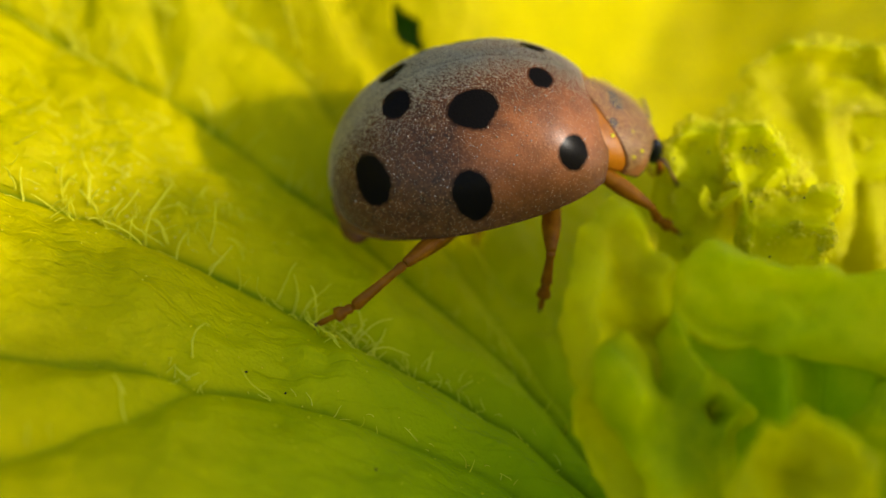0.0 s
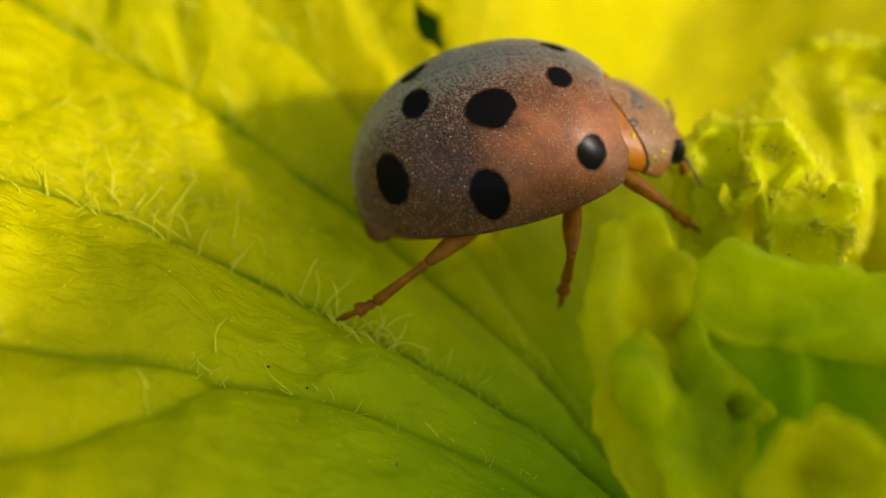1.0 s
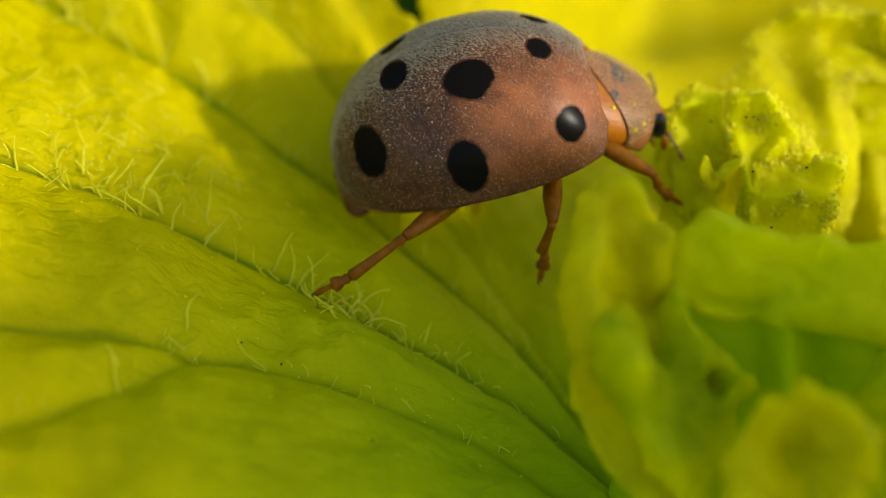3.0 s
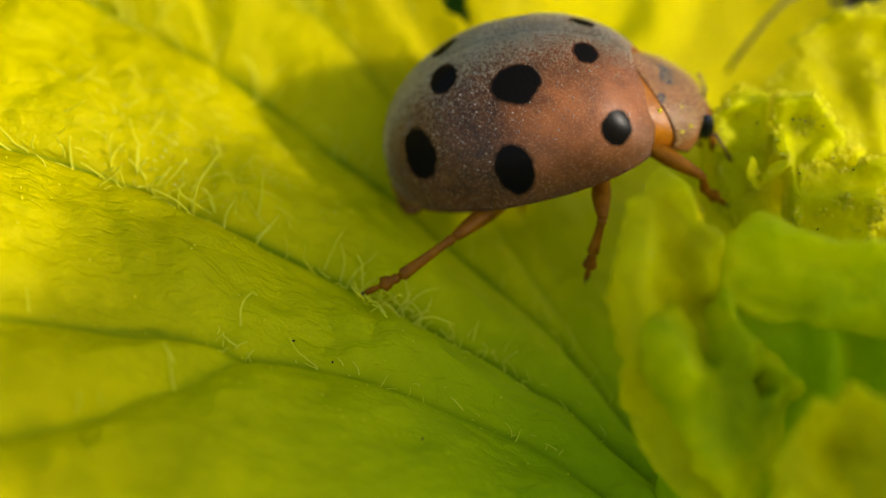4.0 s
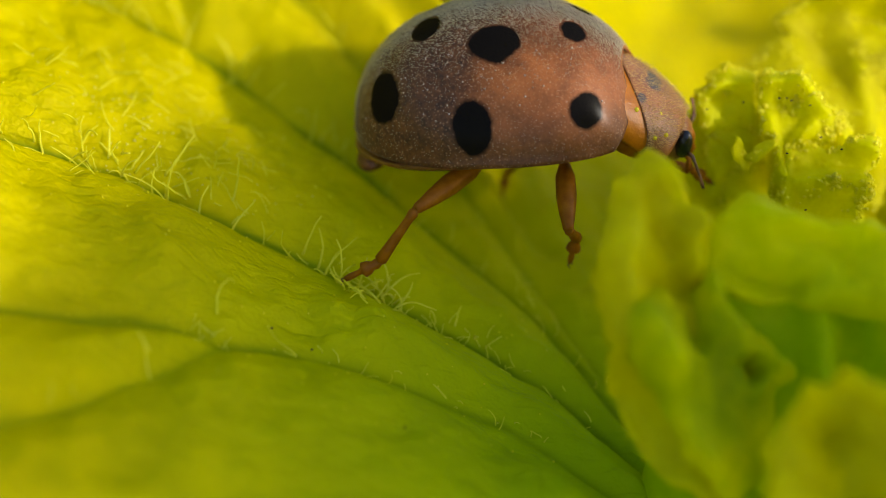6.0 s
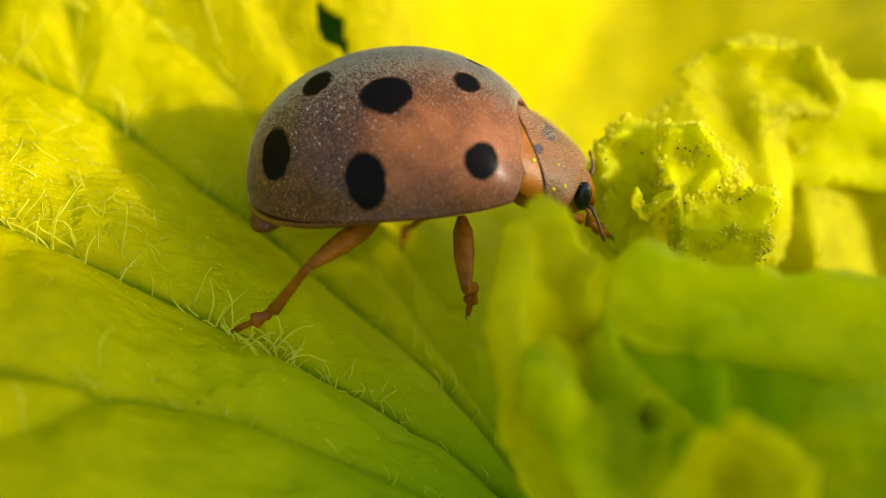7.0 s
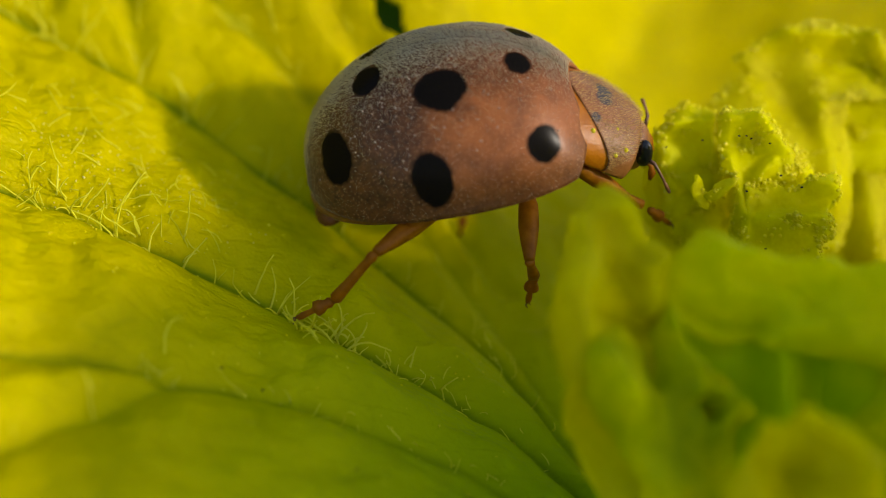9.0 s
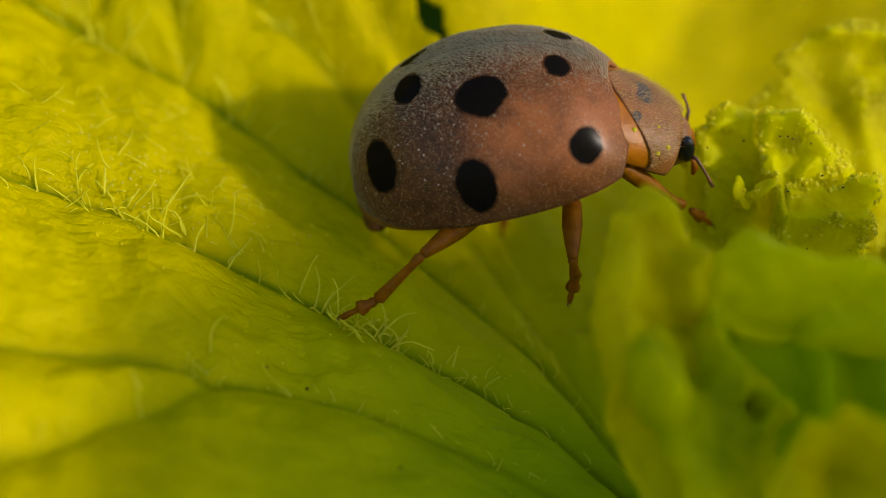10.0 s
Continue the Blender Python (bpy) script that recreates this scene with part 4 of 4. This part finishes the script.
def down_on(ob, centre, radii, count, seed, above):
    rng, pile = random.Random(seed), Pile()
    c = Vector(centre)
    verts = [(v.co / MM, v.normal.copy()) for v in ob.data.vertices if v.co.z / MM > above]
    for _ in range(count):
        p, n = rng.choice(verts)
        p = p + Vector((rng.gauss(0, 0.02), rng.gauss(0, 0.02), rng.gauss(0, 0.02)))
        d = (Vector((0.5, rng.gauss(0, 0.3), -0.4)) + n * rng.uniform(0.6, 1.1)).normalized()
        side = d.cross(n).normalized() * 0.005
        pile.add([p + side, p - side, p + n * 0.008, p + d * rng.uniform(0.05, 0.12)], [(0, 1, 3), (1, 2, 3), (2, 0, 3)])
    piece("down", mesh_of("down", pile.verts, pile.faces, TAWNY_HAIR), ob, "short pale down", "stuff")


for ob in [o for o in ladybird.children if o.name.startswith("pronotum")]:
    down_on(ob, (2.86, 0, 0), (1, 1, 1), 3000, 5, -0.5)

for spot in ((3.02, -1.0, 0.3), (3.5, -0.95, -0.35), (3.42, -0.72, 0.02), (3.3, -1.12, -0.3)):
    part("grain", ellipsoid(spot, (0.05, 0.05, 0.05), level=2), POLLEN, ladybird, "yellow pollen grain stuck to the pronotum")

BEETLE_ROWS = [
    (0, (1.078, 0.670, 1.850, 4.54, -18.56, 3.45)),
    (0.5, (1.098, 0.617, 1.960, 3.91, -18.19, 3.43)),
    (1, (1.119, 0.563, 1.836, 3.75, -20.18, 1.32)),
    (1.5, (1.118, 0.575, 1.824, 4.45, -19.55, 2.75)),
    (2, (1.195, 0.626, 1.800, 4.29, -19.05, -0.18)),
    (2.5, (1.164, 0.643, 1.740, 3.80, -20.85, -0.39)),
    (2.7, (1.145, 0.649, 1.740, 2.77, -19.81, 1.65)),
    (3.8, (1.246, 1.076, 1.483, 4.03, -21.54, -1.91)),
    (4, (1.234, 1.015, 1.536, 4.55, -21.56, -1.54)),
    (4.5, (1.232, 0.828, 1.609, 3.70, -21.76, -0.93)),
    (5, (1.168, 0.841, 1.702, 3.66, -20.50, -1.20)),
    (5.5, (0.981, 0.665, 1.563, -9.70, -12.02, -7.06)),
    (5.7, (1.096, 0.627, 1.825, -4.87, -13.99, -11.18)),
    (6.8, (1.011, 0.302, 1.622, -11.83, -14.10, -8.16)),
    (7, (1.057, 0.292, 1.763, -7.68, -15.14, -9.21)),
    (7.5, (0.999, 0.238, 1.879, -3.90, -16.96, -8.64)),
    (8, (1.002, 0.211, 2.000, -0.75, -17.69, -7.78)),
    (8.5, (0.986, 0.340, 1.917, -1.09, -18.09, -5.80)),
    (9, (1.009, 0.424, 1.980, 2.54, -19.77, -6.00)),
    (9.5, (1.037, 0.347, 2.082, 4.25, -21.45, -6.06)),
    (10, (1.041, 0.456, 1.938, 4.18, -21.60, -5.81)),
]

# Legs: hip on the body; knee, ankle and claw where they stand on the flower; half thickness.
REST = (1.122, 0.680, 1.795, 3.97, -20.03, 1.46)
LEGS = [
    ((1.05, -0.5, 1.3), (-0.33, -2.25, 1.24), (-1.40, -2.55, 0.42), (-2.13, -2.60, 0.02), 0.22),
    ((2.72, -0.45, 1.65), (2.62, -1.95, 1.30), (2.55, -1.85, 0.48), (2.46, -1.80, -0.20), 0.21),
    ((3.54, -0.35, 2.34), (4.74, -0.75, 1.60), (4.96, -0.55, 1.20), (5.48, -0.30, 0.67), 0.19),
    ((0.6, 2.0, 1.2), (-0.4, 3.3, 1.2), (-0.9, 3.7, 0.6), (-1.4, 3.9, 0.05), 0.19),
    ((2.0, 1.6, 1.4), (1.35, 2.0, 0.1), (1.30, 1.9, -0.55), (1.23, 1.8, -1.0), 0.16),
    ((3.5, 1.55, 2.2), (4.4, 2.1, 1.9), (4.75, 2.0, 1.3), (5.2, 1.6, 0.9), 0.16),
]


def mm_pose(x, y, z, *turn):
    return pose(x * MM, y * MM, z * MM, *turn)


def segment(name, length, points, parent, label="", bend=0.0):
    """A limb segment along +x from its joint: rows of (share of length, half thickness)."""
    pts = [(length * s, 0, bend * math.sin(math.pi * s)) for s, _ in points]
    return tube(name, pts, [r for _, r in points], LEG, parent, label, 12)


def build_legs():
    limbs = []
    for hip, knee, ankle, claw, r in LEGS:
        hip, knee, ankle, claw = (Vector(p) for p in (hip, knee, ankle, claw))
        one, two, three = (knee - hip).length, (ankle - knee).length, (claw - ankle).length
        femur = segment("femur", one, [(0, r * 0.5), (0.2, r * 0.95), (0.5, r), (0.75, r * 0.78), (0.92, r * 0.56), (0.97, r * 0.52), (1, r * 0.38)], ladybird, "smooth orange-brown thigh")
        tibia = segment("tibia", two, [(0, r * 0.34), (0.08, r * 0.5), (0.18, r * 0.4), (0.45, r * 0.44), (0.75, r * 0.52), (0.95, r * 0.6), (1, r * 0.36)], ladybird, "slender brown shin")
        tarsus = segment("tarsus", three, [(0, r * 0.3), (0.12, r * 0.5), (0.22, r * 0.42), (0.34, r * 0.66), (0.47, r * 0.74), (0.53, r * 0.34), (0.6, r * 0.26), (0.85, r * 0.32), (1, r * 0.24)], ladybird, "brown foot with tiny claws")
        for sign in (-1, 1):
            tube("claw", [(three * 0.96, 0, 0), (three * 1.08, sign * 0.05, 0.01), (three * 1.14, sign * 0.06, -0.05)], [0.022, 0.018, 0.006], FEELER, tarsus, sides=6)
        limbs.append((femur, tibia, tarsus, hip, knee, ankle, claw, one, two))
    return limbs


LEG_PARTS = build_legs()

# ---- the ant ----
ant = tagged(new("ant"), "small glossy black ant on the back anther", "ant")
part("head", ellipsoid((1.1, 0, 0.0), (0.62, 0.6, 0.5), level=4), ANT_BLACK, ant, "glossy black head")
part("thorax", ellipsoid((-0.25, 0, 0.12), (0.85, 0.4, 0.45), (0, 8, 0), 4), ANT_BLACK, ant)
part("waist", ellipsoid((-1.15, 0, -0.05), (0.2, 0.16, 0.3), level=3), ANT_BLACK, ant)
gaster = part("gaster", ellipsoid((-2.15, 0, 0.1), (0.95, 0.7, 0.68), level=4), ANT_BLACK, ant, "black hind body with whitish hairs")
down_on(gaster, (0, 0, 0), (1, 1, 1), 500, 8, 0.1)
for sign in (-1, 1):
    part("eye", ellipsoid((1.15, sign * 0.52, 0.18), (0.13, 0.08, 0.13), level=2), EYE, ant, "dark eye")
    tube("jaw", [(1.6, sign * 0.2, -0.15), (1.85, sign * 0.22, -0.2), (1.98, sign * 0.05, -0.22)], [0.1, 0.08, 0.03], ANT_LEG, ant)
    for x, fx in ((0.2, 0.9), (-0.2, -0.5), (-0.6, -2.2)):
        foot = Vector((fx * 1.1, sign * 1.9, -0.95))
        knee = Vector(((x + fx) / 2, sign * 1.15, 0.55))
        tube("leg", [(x, sign * 0.25, -0.1), knee, knee.lerp(foot, 0.6), foot, foot + Vector((0.25, sign * 0.1, -0.05))], [0.1, 0.075, 0.055, 0.04, 0.03], ANT_LEG, ant)
ANTENNAE = [tube("antenna", [(0, 0, 0), (0.8, 0, 0.26), (1.5, 0, 0.4), (1.75, 0, 0.36), (2.2, 0, 0.2), (2.6, 0, 0.0), (3.1, 0, -0.26), (3.5, 0, -0.5)], [0.05, 0.045, 0.05, 0.05, 0.055, 0.06, 0.065, 0.045], ANT_LEG, ant, "elbowed dark antenna") for _ in range(2)]


# ---- what moves ----
def aim(start, end, up=(0, 0, 1)):
    """A pose at start whose x axis points to end."""
    x = (end - start).normalized()
    z = Vector(up) - x * x.dot(Vector(up))
    z = z.normalized() if z.length > 1e-6 else x.orthogonal()
    y = z.cross(x)
    m = Matrix((x, y, z)).transposed().to_4x4()
    m.translation = start
    return m


def scaled(m):
    m = m.copy()
    m.translation = m.translation * MM
    return m


def in_mm(row):
    m = pose(*row)
    return m


def motions():
    walk(ladybird, [(t, mm_pose(*row)) for t, row in BEETLE_ROWS])
    rest = in_mm(REST)
    for femur, tibia, tarsus, hip, knee, ankle, claw, one, two in LEG_PARTS:
        hip_in = rest.inverted() @ hip
        rows = ([], [], [])
        for t, row in BEETLE_ROWS:
            body = in_mm(row)
            inv = body.inverted()
            h = body @ hip_in
            way = ankle - h
            d = min(way.length, (one + two) * 0.999)
            along = (one * one - two * two + d * d) / (2 * d)
            rise = math.sqrt(max(0.0, one * one - along * along))
            u = way.normalized()
            out = (knee - hip) - u * (knee - hip).dot(u)
            k = h + u * along + out.normalized() * rise
            a = k + (ankle - k).normalized() * two
            for some, m in zip(rows, (aim(h, k), aim(k, a), aim(ankle, claw))):
                some.append((t, scaled(inv @ m)))
        for ob, some in zip((femur, tibia, tarsus), rows):
            walk(ob, some)
    # the unseen lobe sinks and tips a little so that its shade shifts
    across = Vector((-SUN_DIR.y, SUN_DIR.x, 0)).normalized()
    down, hinge = SUN_DIR.cross(across) * -0.35 * MM, across * 2 * MM
    sunk = Matrix.Translation(down)
    tipped = Matrix.Translation(down + hinge) @ Matrix.Rotation(radians(8.5), 4, SUN_DIR) @ Matrix.Translation(-hinge)
    walk(side_lobe, [(0, pose(0, 0, 0)), (5.7, pose(0, 0, 0)), (6.8, sunk), (7.5, tipped), (10.0, tipped)])
    walk(ant, [(t, mm_pose(*row)) for t, row in ANT_ROWS])
    for ob, sign, sweep in zip(ANTENNAE, (-1, 1), ANT_SWEEPS):
        walk(ob, [(t, mm_pose(1.5, sign * 0.25, 0.25, 0, tilt, sign * turn)) for t, turn, tilt in sweep])


ANT_ROWS = [
    (0, (16.4, 5.0, -0.34, 0, 5, 180)),
    (0.6, (16.5, 5.0, -0.34, 0, 5, 181)),
    (1.5, (17.4, 5.4, 0.6, 0, -5, 185)),
    (2.8, (19.0, 7.0, 3.0, 0, 0, 195)),
    (3.4, (15.0, 6.8, 4.6, 0, 0, 200)),
    (3.8, (11.3, 6.6, 3.9, 0, 15, 203)),
    (4.0, (10.41, 6.6, 2.9, 0, 15, 207)),
    (4.25, (12.6, 6.5, 4.4, 0, 5, 205)),
    (4.5, (11.6, 6.3, 2.95, 0, 10, 215)),
    (4.8, (11.0, 6.4, 3.2, 0, 14, 225)),
    (5.0, (12.84, 6.4, 2.56, 0, 12, 203)),
    (5.2, (10.05, 6.3, 3.1, 0, 40, 255)),
    (5.3, (9.85, 6.3, 2.98, 0, 45, 265)),
    (5.3333, (10.2, 6.6, 3.3, 0, 20, 320)),
    (5.3667, (10.6, 7.0, 3.6, 0, -10, 375)),
    (5.4, (10.85, 7.2, 4.1, 0, -38, 425)),
    (5.5, (10.5, 7.4, 4.93, 0, -35, 410)),
    (5.8, (14.6, 8.4, 2.8, 0, -5, 380)),
    (6.3, (19.5, 9.5, -0.3, 0, 8, 365)),
    (10.0, (21.0, 9.5, -0.3, 0, 5, 362)),
]
ANT_SWEEPS = [
    [(0, 2, -6), (0.6, 2, -6), (1.0, 20, 0), (3.8, 12, -4), (4.0, 3, 9), (4.4, 15, 10), (4.8, 10, 25), (5.0, 24, -10), (5.3, 70, -20), (10.0, 30, 0)],
    [(0, 62, -20), (0.6, 60, -20), (1.0, 50, -10), (3.8, 60, -40), (4.0, 62, -45), (4.4, 50, -40), (4.8, 55, -40), (5.0, 60, -50), (5.3, 40, -20), (10.0, 30, 0)],
]

motions()
